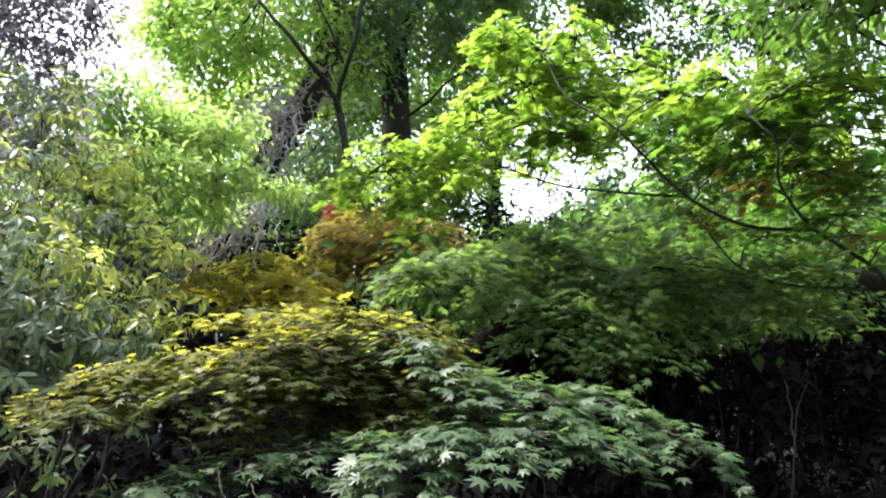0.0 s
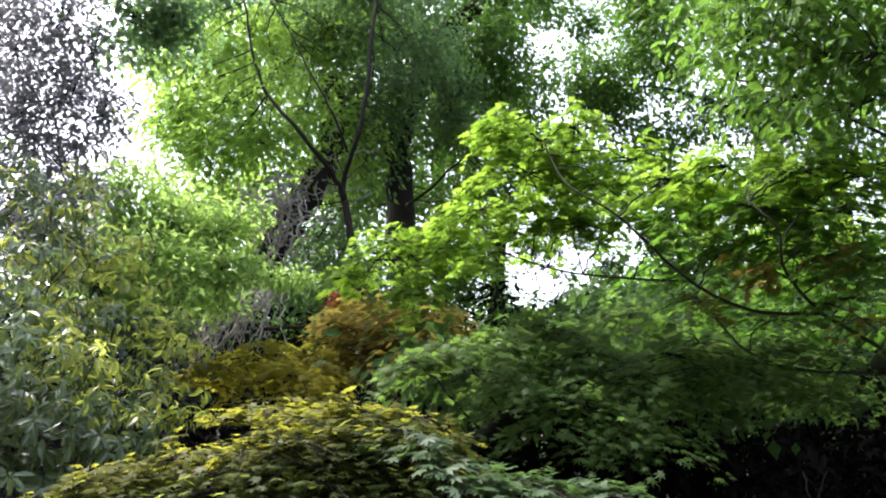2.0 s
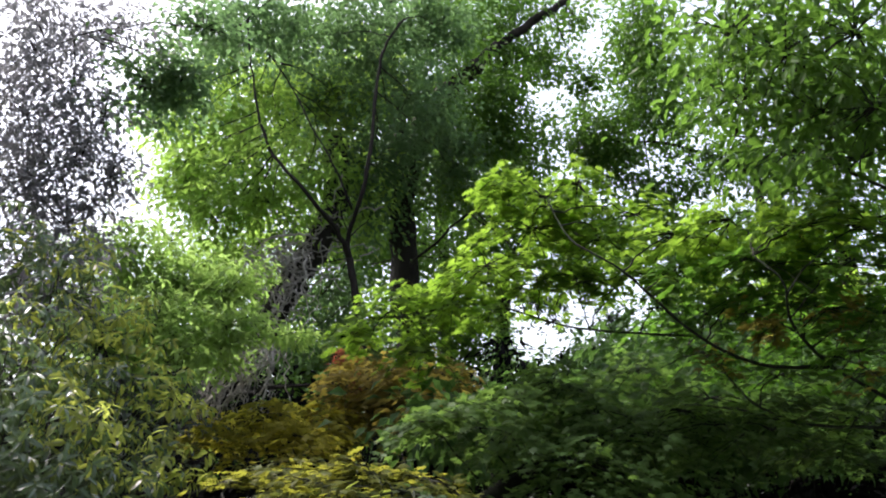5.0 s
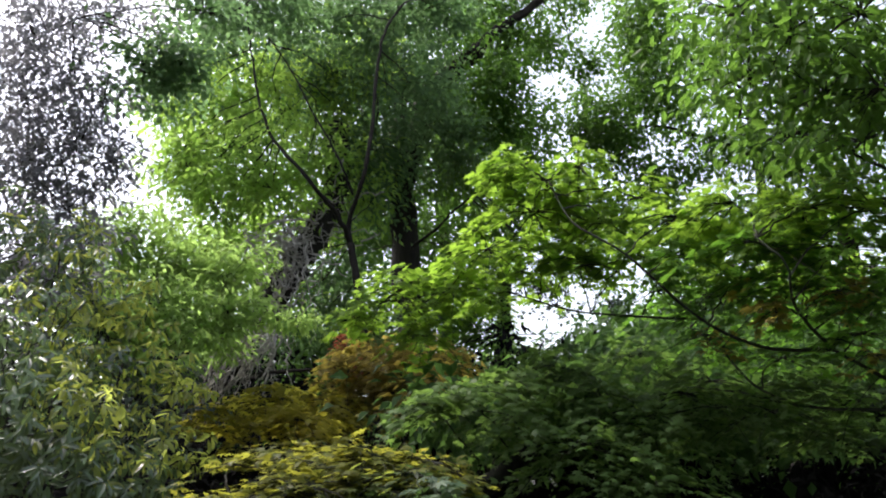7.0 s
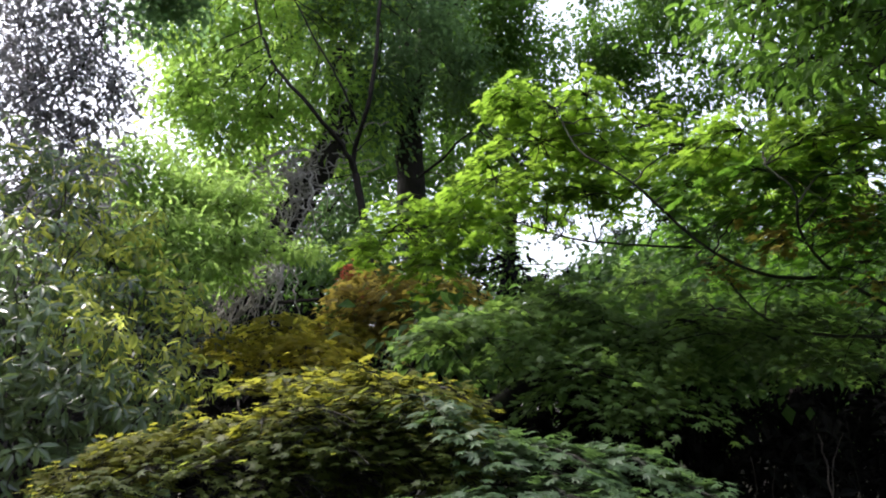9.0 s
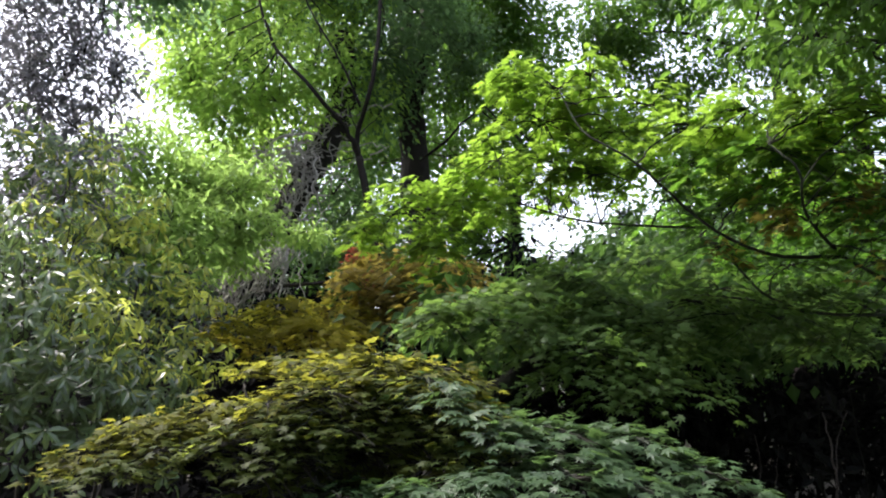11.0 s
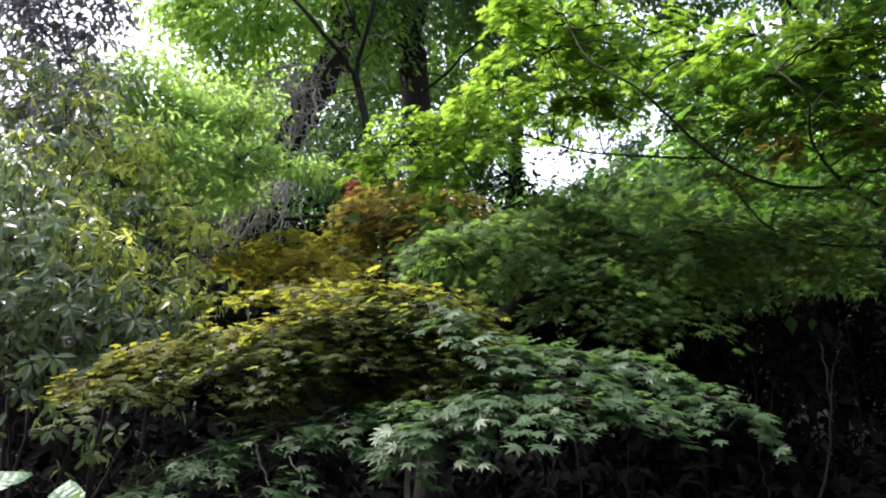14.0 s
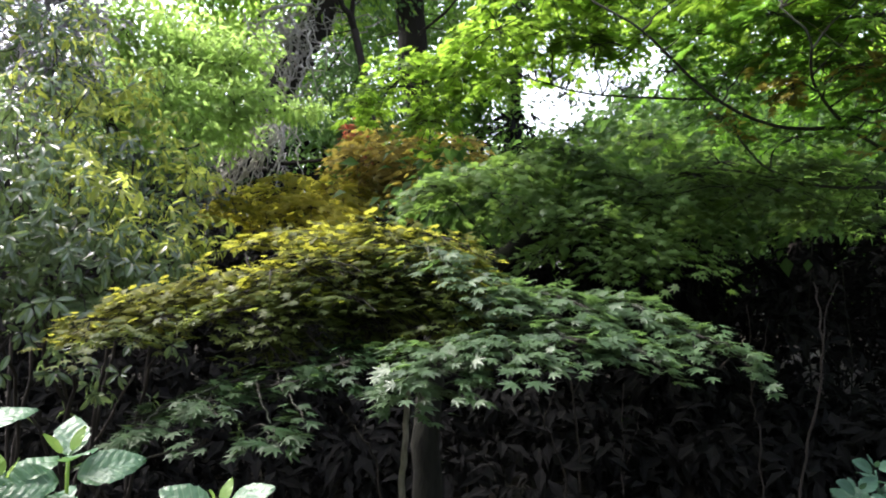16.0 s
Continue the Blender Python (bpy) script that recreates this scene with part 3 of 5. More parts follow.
# Shaded maple beneath it.
maple("shaded_maple", "dark green japanese maple in deep shade under taller trees",
      [(-0.08, 3.50, 0), (-0.07, 3.50, 0.78), (-0.02, 3.50, 1.22), (0.19, 3.60, 1.49), (0.53, 3.70, 1.71)], 0.075, [],
      [("lighter green leaves at the tips", M_TIP, 0.040, MAPLE,
        [((-0.05, 3.30, 1.86), (0.24, 0.3, 0.07), 300, (0.3, 0.05)), ((0.13, 3.40, 1.91), (0.28, 0.3, 0.08), 340, (0.25, 0.05)), ((0.38, 3.60, 1.98), (0.30, 0.3, 0.09), 300, (0.1, 0)), ((0.70, 3.80, 2.06), (0.3, 0.3, 0.1), 260, (0, 0))]),
       ("dull deep green star-shaped leaves", M_DEEP, 0.038, MAPLE,
        [
         ((1.21, 3.60, 1.93), (0.34, 0.3, 0.1), 260, (0, 0)), ((1.58, 3.50, 1.84), (0.34, 0.3, 0.1), 240, (0, 0)), ((0.62, 3.90, 2.07), (0.36, 0.4, 0.14), 650, (0, 0)), ((0.37, 3.50, 1.78), (0.40, 0.4, 0.16), 728, (0, 0)),
         ((0.82, 3.70, 1.91), (0.40, 0.4, 0.16), 728, (0, 0)), ((0.65, 3.40, 1.65), (0.40, 0.4, 0.16), 676, (0, 0)),
         ((1.07, 3.60, 1.74), (0.42, 0.4, 0.16), 728, (0, 0)), ((1.44, 3.70, 1.85), (0.42, 0.4, 0.14), 676, (0, 0)),
         ((0.96, 3.40, 1.55), (0.36, 0.4, 0.12), 546, (0, 0)), ((1.50, 4.00, 2.00), (0.42, 0.4, 0.16), 624, (0, 0)),
         ((1.86, 3.80, 1.95), (0.42, 0.4, 0.16), 598, (0, 0)), ((2.18, 3.80, 1.89), (0.42, 0.4, 0.16), 598, (0, 0)),
         ((1.16, 4.20, 2.18), (0.36, 0.4, 0.16), 520, (0, 0)), ((2.10, 4.00, 1.75), (0.40, 0.4, 0.12), 416, (0, 0))])],
      M_SHADEMOSSBARK)

# Rust-tinted maple farther back.
maple("rust_maple", "rust and bronze tinted maple behind the low dome",
      [(-0.35, 6.60, 0), (-0.38, 6.60, 1.38), (-0.44, 6.60, 1.99), (-0.46, 6.60, 2.24)], 0.05, [],
      [("rust-orange leaves", M_RUST, 0.055, MAPLE5,
        [((-0.73, 6.30, 2.24), (0.35, 0.4, 0.25), 300, (0, 0)), ((-0.15, 6.10, 2.15), (0.45, 0.4, 0.25), 420, (0, 0)), ((-0.50, 6.40, 2.25), (0.45, 0.4, 0.3), 420, (0, 0)), ((0.20, 6.60, 2.34), (0.35, 0.4, 0.2), 300, (0, 0)), ((-0.46, 6.50, 2.36), (0.60, 0.5, 0.30), 875, (0, 0)), ((-0.08, 6.60, 2.45), (0.45, 0.5, 0.22), 650, (0, 0)),
         ((-0.75, 6.90, 2.51), (0.35, 0.4, 0.2), 400, (0, 0)), ((-0.35, 6.40, 2.10), (0.50, 0.5, 0.2), 650, (0, 0)), ((0.04, 6.50, 2.18), (0.40, 0.5, 0.2), 450, (0, 0))]),
       ("red leaves at the tips", M_RED, 0.055, MAPLE5, [((-0.88, 6.90, 2.65), (0.16, 0.2, 0.14), 90, (0, 0)), ((-0.67, 6.70, 2.37), (0.14, 0.2, 0.1), 50, (0, 0))]),
       ("bronze-olive leaves", M_BRONZE, 0.055, MAPLE5,
        [((-0.86, 6.20, 2.01), (0.50, 0.5, 0.16), 700, (0, 0)), ((-1.34, 6.00, 2.00), (0.50, 0.5, 0.18), 775, (0, 0)), ((-1.73, 5.90, 1.94), (0.34, 0.4, 0.16), 400, (0, 0)),
         ((-1.03, 5.80, 1.85), (0.60, 0.5, 0.18), 750, (0, 0))])],
      M_MBARK)

# Low dome-shaped maple in front.
RIDGE = smooth_line([(-1.16, 2.50, 1.36), (-1.03, 2.50, 1.44), (-0.90, 2.55, 1.48), (-0.70, 2.60, 1.53), (-0.50, 2.60, 1.59), (-0.30, 2.60, 1.66), (-0.10, 2.60, 1.66), (0.05, 2.50, 1.58)], 4)


def dome_fans(inner):
    """Thin level fans along the dome's ridge, and sparser ones stepped down inside it."""
    fans = []
    for k, p in enumerate(RIDGE):
        for drop, ahead, wide, count in ([(0.0, 0.0, 0.19, 84), (0.035, -0.13, 0.19, 50), (0.02, 0.20, 0.2, 50)] if not inner else
                                         [(0.09, -0.18, 0.18, 60), (0.16, 0.05, 0.20, 50), (0.19, -0.22, 0.18, 60), (0.27, -0.1, 0.19, 45)]):
            if (inner and (k < 4 or (k < 14 and drop > 0.1) or rng.random() < (0.5 if k < 14 else 0.08))) or (k < (4 if inner else 16) and ahead < 0):
                continue
            c = p - (0, 0, 0.035) + (rng.normal(0, 0.03), ahead + rng.normal(0, 0.03), -drop + rng.normal(0, 0.012))
            fans.append((tuple(c), (wide * rng.uniform(0.8, 1.2), wide, 0.045), count, (0.12 if k < 18 else -0.25, 0.08)))
    if not inner:
        fans += [((-0.76, 2.90, 1.61), (0.24, 0.25, 0.045), 170, (0.1, 0.1)), ((-0.58, 2.90, 1.65), (0.24, 0.25, 0.045), 150, (0.1, 0.1))]
    else:
        fans += [((x, y, z), (0.20, 0.22, 0.04), 110, (0.05, 0.08)) for x, y, z in [(-0.28, 2.62, 1.38), (-0.40, 2.64, 1.46), (-0.17, 2.60, 1.46), (-0.30, 2.50, 1.30), (-0.06, 2.62, 1.38), (-0.5, 2.6, 1.37)]]
    return fans


LOW_TRUNK = [(-0.17, 2.55, 0), (-0.15, 2.55, 0.68), (-0.13, 2.50, 0.92), (-0.12, 2.50, 1.09), (-0.10, 2.50, 1.28), (-0.09, 2.50, 1.41)]
maple("low_dome_maple", "low spreading japanese maple dome with olive and grey-green leaves",
      LOW_TRUNK, 0.013,
      [([(-0.10, 2.50, 1.35), (-0.18, 2.55, 1.46), (-0.34, 2.60, 1.52), (-0.62, 2.60, 1.50), (-0.90, 2.55, 1.42), (-1.16, 2.50, 1.29)], 0.011, 0.004),
       ([(-0.09, 2.50, 1.40), (-0.03, 2.50, 1.47), (0.07, 2.50, 1.50), (0.30, 2.45, 1.40), (0.65, 2.40, 1.28), (0.90, 2.40, 1.21)], 0.009, 0.003),
       ([(-0.10, 2.50, 1.28), (-0.28, 2.40, 1.27), (-0.54, 2.30, 1.22), (-0.80, 2.25, 1.14)], 0.009, 0.003),
       ([(-0.10, 2.50, 1.33), (0.01, 2.30, 1.36), (0.16, 2.15, 1.33), (0.27, 2.10, 1.30)], 0.009, 0.003)],
      [("olive-yellow leaves on the top of the dome", M_OLIVE, 0.034, STAR, dome_fans(0), 0.02),
       ("olive-green leaves inside the dome", M_MOSS, 0.034, STAR, dome_fans(1), 0.05),
       ("grey-green glossy leaves on the lower fans", M_GREEN, 0.041, STAR,
        [((0.05, 2.45, 1.55), (0.22, 0.33, 0.044), 255, (-0.3, 0.12)),
         ((0.20, 2.40, 1.45), (0.24, 0.33, 0.050), 289, (-0.3, 0.12)),
         ((0.40, 2.40, 1.42), (0.26, 0.33, 0.050), 306, (-0.25, 0.12)),
         ((0.66, 2.50, 1.39), (0.24, 0.33, 0.050), 272, (-0.2, 0.12)),
         ((0.82, 2.40, 1.31), (0.20, 0.28, 0.044), 204, (-0.3, 0.12)),
         ((0.96, 2.40, 1.25), (0.11, 0.22, 0.033), 93, (-0.3, 0.12)),
         ((0.17, 2.10, 1.33), (0.26, 0.28, 0.039), 306, (0, 0.12)),
         ((0.01, 2.05, 1.29), (0.20, 0.28, 0.039), 221, (0, 0.12)),
         ((0.35, 2.10, 1.34), (0.22, 0.28, 0.039), 255, (-0.1, 0.12)),
         ((0.55, 2.15, 1.30), (0.18, 0.28, 0.039), 187, (-0.3, 0.12)),
         ((-0.10, 2.05, 1.22), (0.13, 0.22, 0.033), 119, (0, 0.12))], 0.08),
       ("dark green leaves on the shaded lower fans", M_GREENSHADE, 0.039, STAR,
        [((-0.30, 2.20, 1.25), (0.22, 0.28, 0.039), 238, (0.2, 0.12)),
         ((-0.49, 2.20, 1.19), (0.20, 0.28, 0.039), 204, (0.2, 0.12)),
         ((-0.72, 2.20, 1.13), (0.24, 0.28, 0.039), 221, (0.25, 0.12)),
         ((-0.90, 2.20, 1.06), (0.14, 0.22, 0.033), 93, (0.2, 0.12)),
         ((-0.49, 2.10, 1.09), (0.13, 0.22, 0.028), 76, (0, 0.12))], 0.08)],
      M_MBARK, singles=(M_GREEN, 2.28, 300), trunk_bark=M_PALEBARK)


# Evergreen rhododendron bank.
def rhododendron():
    ob = thing("rhododendron", (-2.0, 3.9, 0), "large rhododendron bush with long leathery dark green leaves", "shrub")
    sets, stems = [], []
    roots = [(-2.0, 3.9, 0), (-1.8, 4.1, 0), (-2.3, 3.8, 0)]
    for c, r, heads in [((-2.18, 3.70, 2.13), (0.5, 0.3, 0.45), 120), ((-2.09, 4.20, 2.47), (0.42, 0.3, 0.4), 80), ((-1.88, 4.20, 1.98), (0.42, 0.3, 0.5), 70),
                        ((-1.83, 3.40, 1.70), (0.5, 0.45, 0.40), 240), ((-2.10, 3.20, 1.84), (0.5, 0.5, 0.6), 200), ((-1.61, 3.50, 1.49), (0.45, 0.4, 0.30), 120),
                        ((-1.44, 4.00, 1.59), (0.32, 0.4, 0.3), 64), ((-1.88, 3.20, 1.35), (0.5, 0.4, 0.3), 56), ((-1.72, 4.10, 1.03), (0.6, 0.4, 0.35), 22),
                        ((-1.97, 3.50, 0.96), (0.55, 0.4, 0.35), 24), ((-2.53, 4.20, 2.80), (0.5, 0.3, 0.4), 90), ((-1.84, 4.40, 2.34), (0.4, 0.3, 0.42), 46), ((-1.55, 4.40, 1.96), (0.26, 0.3, 0.32), 44), ((-2.36, 4.50, 2.95), (0.35, 0.25, 0.25), 40), ((-1.40, 4.20, 0.61), (0.6, 0.4, 0.3), 8)]:
        leaves, mids = rosettes(c, r, int(heads * 0.78), 7, 0.076)
        sets.append(leaves)
        hub = np.array(c) - (0, 0, 0.4 * r[2])
        root = np.array(roots[len(sets) % 3], float)
        part("stem", tube([root, (root + hub) / 2 + rng.normal(0, 0.1, 3), hub], 0.013, 0.007, 7, 6, 0.012), M_BARK, ob, smooth=True)
        stems += [reach_tube(hub + 0.5 * (m - hub) + rng.normal(0, 0.05, 3), m, 0.003, 0.002, -0.08, 4, 0.03) for m in mids[::4]]
    part("fine_branching", joined(stems), M_BARK, ob, kind="stuff")
    pos, ahead, up, size = gather(sets)
    # old marks the upper right-hand leaves that get the backlit colour.
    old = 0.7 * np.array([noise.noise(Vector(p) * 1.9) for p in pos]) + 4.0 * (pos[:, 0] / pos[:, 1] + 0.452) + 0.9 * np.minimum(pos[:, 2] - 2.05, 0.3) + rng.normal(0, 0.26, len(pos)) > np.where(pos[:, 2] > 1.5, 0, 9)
    for mask, material, text in ((~old, M_RHODO, "dark leathery leaves"), (old, M_RHODOLIT, "yellow-green leaves, coloured as backlit")):
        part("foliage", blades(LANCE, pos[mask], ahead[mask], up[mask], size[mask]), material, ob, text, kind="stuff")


rhododendron()

# Dark evergreen tree above it, thin against the sky.
tree("evergreen_tree", "tall dark evergreen tree with small leaves against white sky",
     [(-4.3, 5.9, 0), (-4.25, 5.8, 2.0), (-4.1, 5.6, 4.0), (-3.9, 5.5, 5.8)], 0.10, 0.03,
     [([(-4.15, 5.6, 3.4), (-3.62, 5.40, 4.2), (-3.22, 5.20, 4.75), (-2.80, 5.10, 4.95)], 0.02, 0.005),
      ([(-4.2, 5.7, 2.8), (-3.55, 5.30, 3.45), (-3.00, 5.10, 3.75), (-2.62, 5.05, 3.9)], 0.018, 0.005)],
     [("small evergreen leaves, coloured greyer for lens glare", M_HOLLY, LONG, 0.066,
       [((-3.10, 5.00, 4.72), (0.42, 0.4, 0.36), 80, 28, 0.11), ((-3.05, 5.00, 4.18), (0.40, 0.4, 0.42), 100, 28, 0.11), ((-2.98, 5.00, 3.70), (0.45, 0.4, 0.40), 110, 28, 0.11),
        ((-2.64, 5.00, 3.80), (0.30, 0.3, 0.42), 62, 24, 0.10), ((-2.36, 5.00, 3.72), (0.16, 0.2, 0.26), 30, 20, 0.09), ((-2.48, 5.00, 4.18), (0.16, 0.2, 0.30), 26, 18, 0.09), ((-2.74, 5.00, 4.45), (0.2, 0.2, 0.3), 40, 20, 0.10), ((-2.62, 5.00, 3.32), (0.36, 0.3, 0.28), 80, 28, 0.10),
        ((-2.94, 5.20, 3.02), (0.5, 0.3, 0.32), 90, 30, 0.11), ((-2.80, 5.00, 2.65), (0.35, 0.3, 0.35), 80, 30, 0.10), ((-3.30, 5.00, 5.25), (0.5, 0.5, 0.3), 70, 28, 0.11),
        ((-2.62, 5.20, 5.02), (0.45, 0.3, 0.16), 50, 26, 0.10), ((-3.37, 5.40, 5.71), (0.8, 0.6, 0.3), 75, 30, 0.12), ((-3.31, 4.80, 3.86), (0.4, 0.6, 1.0), 70, 30, 0.13)]),
      # Dark-coloured backing so that gaps in the rhododendron read as shade.
      ("inner leaves in a darker colour that stands for shade", M_IVY, SMALL, 0.06, [((-2.89, 5.50, 2.58), (0.55, 0.2, 0.5), 80, 33, 0.12), ((-2.18, 5.50, 2.01), (0.5, 0.2, 0.4), 66, 31, 0.11)]),
      ("dull grey-green leaves at the branch ends", M_ASHDARK, SMALL, 0.066, [((-2.34, 5.30, 4.62), (0.22, 0.3, 0.36), 54, 28, 0.11), ((-2.10, 5.40, 4.72), (0.26, 0.3, 0.30), 70, 28, 0.11), ((-2.02, 5.60, 5.35), (0.40, 0.3, 0.16), 50, 28, 0.11)])], M_BARK, density=0.72)

# Fresh green shrub behind the rhododendron.
tree("fresh_green_shrub", "tall fresh yellow-green shrub lit from behind",
     [(-2.3, 6.2, 0), (-2.25, 6.2, 1.2), (-2.1, 6.1, 2.4)], 0.05, 0.02, [],
     [("bright yellow-green feathery leaves", M_FRESH, LONG, 0.075,
       [((-2.93, 6.40, 3.14), (0.6, 0.15, 0.6), 78, 33, 0.12), ((-2.70, 6.20, 3.45), (0.45, 0.25, 0.40), 85, 33, 0.10), ((-2.22, 6.30, 3.28), (0.40, 0.20, 0.35), 70, 33, 0.10), ((-2.22, 5.80, 2.78), (0.50, 0.25, 0.35), 78, 33, 0.10),
        ((-1.78, 6.20, 3.12), (0.35, 0.20, 0.28), 62, 36, 0.10), ((-1.69, 6.00, 2.81), (0.36, 0.20, 0.14), 46, 33, 0.09), ((-2.09, 5.60, 2.35), (0.34, 0.20, 0.30), 54, 31, 0.10),
        ((-2.54, 5.60, 2.52), (0.4, 0.25, 0.4), 40, 31, 0.11), ((-1.92, 6.60, 2.71), (0.28, 0.2, 0.22), 50, 30, 0.10), ((-1.33, 6.50, 2.83), (0.36, 0.20, 0.08), 26, 31, 0.07)])], M_BARK, "shrubs", "shrub", density=0.95)

# Slender forked tree in the middle.
FORK = (-0.96, 8.00, 3.98)
tree("forked_tree", "slender dark-stemmed forked tree with light green leaves",
     [(-0.46, 8.00, 0), (-0.62, 8.00, 2.09), (-0.74, 8.00, 2.85), (-0.88, 8.00, 3.62), FORK], 0.048, 0.042,
     [([FORK, (-1.08, 7.8, 4.22), (-1.38, 7.4, 4.53), (-1.84, 7.4, 5.08), (-2.08, 7.4, 5.93), (-2.21, 7.4, 6.65)], 0.050, 0.009),
      ([FORK, (-0.97, 7.9, 4.24), (-0.77, 7.5, 4.71), (-0.69, 7.5, 5.81), (-0.62, 7.5, 6.38), (-0.40, 7.5, 6.77)], 0.044, 0.016),
      ([(-0.92, 7.7, 4.45), (-1.09, 7.5, 4.84), (-1.40, 7.5, 5.37), (-1.65, 7.5, 5.85), (-1.94, 7.5, 6.27)], 0.020, 0.009)],
     # The lit side of the crown gets the lighter tone, the rest the darker.
     [("light green leaves, coloured as sunlit", M_ASH, LONG, 0.105,
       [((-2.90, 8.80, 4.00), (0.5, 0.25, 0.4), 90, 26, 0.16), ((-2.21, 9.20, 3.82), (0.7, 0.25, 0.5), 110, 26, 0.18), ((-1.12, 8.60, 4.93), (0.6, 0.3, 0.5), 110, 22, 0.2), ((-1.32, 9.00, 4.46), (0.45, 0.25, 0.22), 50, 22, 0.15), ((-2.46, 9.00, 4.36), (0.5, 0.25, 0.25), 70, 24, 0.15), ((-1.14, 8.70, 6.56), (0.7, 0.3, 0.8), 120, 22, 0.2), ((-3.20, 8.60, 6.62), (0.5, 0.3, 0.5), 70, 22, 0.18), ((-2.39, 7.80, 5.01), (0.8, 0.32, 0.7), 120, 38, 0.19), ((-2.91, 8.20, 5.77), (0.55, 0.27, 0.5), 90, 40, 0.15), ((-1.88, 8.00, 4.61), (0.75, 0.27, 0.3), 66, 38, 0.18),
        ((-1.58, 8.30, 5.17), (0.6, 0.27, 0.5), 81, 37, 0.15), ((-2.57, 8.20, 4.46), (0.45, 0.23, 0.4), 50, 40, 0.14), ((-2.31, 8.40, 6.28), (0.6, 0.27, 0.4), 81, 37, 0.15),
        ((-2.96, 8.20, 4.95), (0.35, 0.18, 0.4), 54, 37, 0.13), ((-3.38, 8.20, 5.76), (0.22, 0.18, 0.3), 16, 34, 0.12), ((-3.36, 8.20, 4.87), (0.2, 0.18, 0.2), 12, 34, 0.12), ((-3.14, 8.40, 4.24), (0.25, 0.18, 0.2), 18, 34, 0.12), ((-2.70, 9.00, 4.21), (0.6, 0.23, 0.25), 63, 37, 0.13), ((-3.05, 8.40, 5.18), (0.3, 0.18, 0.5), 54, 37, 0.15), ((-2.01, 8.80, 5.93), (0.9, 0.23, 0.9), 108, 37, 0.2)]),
      ("darker blue-green leaves, coloured as shaded", M_ASHDARK, SMALL, 0.072,
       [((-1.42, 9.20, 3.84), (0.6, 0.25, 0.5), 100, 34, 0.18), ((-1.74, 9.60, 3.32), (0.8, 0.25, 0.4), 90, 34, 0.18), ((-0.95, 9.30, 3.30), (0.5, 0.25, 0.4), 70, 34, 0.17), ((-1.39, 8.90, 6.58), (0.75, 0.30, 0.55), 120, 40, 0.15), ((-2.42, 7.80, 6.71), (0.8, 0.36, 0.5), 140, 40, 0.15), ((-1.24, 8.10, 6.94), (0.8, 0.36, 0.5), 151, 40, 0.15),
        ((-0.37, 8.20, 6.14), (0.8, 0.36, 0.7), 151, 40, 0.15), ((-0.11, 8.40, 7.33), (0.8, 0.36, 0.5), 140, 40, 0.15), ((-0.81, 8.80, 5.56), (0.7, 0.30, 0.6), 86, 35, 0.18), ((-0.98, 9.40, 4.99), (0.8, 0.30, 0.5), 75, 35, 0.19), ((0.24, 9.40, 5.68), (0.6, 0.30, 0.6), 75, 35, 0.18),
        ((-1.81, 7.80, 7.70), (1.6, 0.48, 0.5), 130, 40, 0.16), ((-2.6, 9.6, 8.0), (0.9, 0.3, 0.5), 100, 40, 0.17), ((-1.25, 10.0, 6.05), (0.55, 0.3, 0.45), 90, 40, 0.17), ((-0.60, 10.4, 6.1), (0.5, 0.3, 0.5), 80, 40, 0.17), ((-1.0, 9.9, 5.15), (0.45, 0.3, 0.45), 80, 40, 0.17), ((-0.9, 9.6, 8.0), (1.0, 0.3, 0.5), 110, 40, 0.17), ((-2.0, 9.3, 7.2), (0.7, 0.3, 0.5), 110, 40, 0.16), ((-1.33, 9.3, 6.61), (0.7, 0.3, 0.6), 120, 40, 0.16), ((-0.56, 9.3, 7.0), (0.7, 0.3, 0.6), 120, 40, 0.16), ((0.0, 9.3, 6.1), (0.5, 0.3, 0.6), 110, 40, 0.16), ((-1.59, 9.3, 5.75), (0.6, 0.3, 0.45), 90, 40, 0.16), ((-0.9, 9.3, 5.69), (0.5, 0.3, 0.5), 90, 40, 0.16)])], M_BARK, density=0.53)

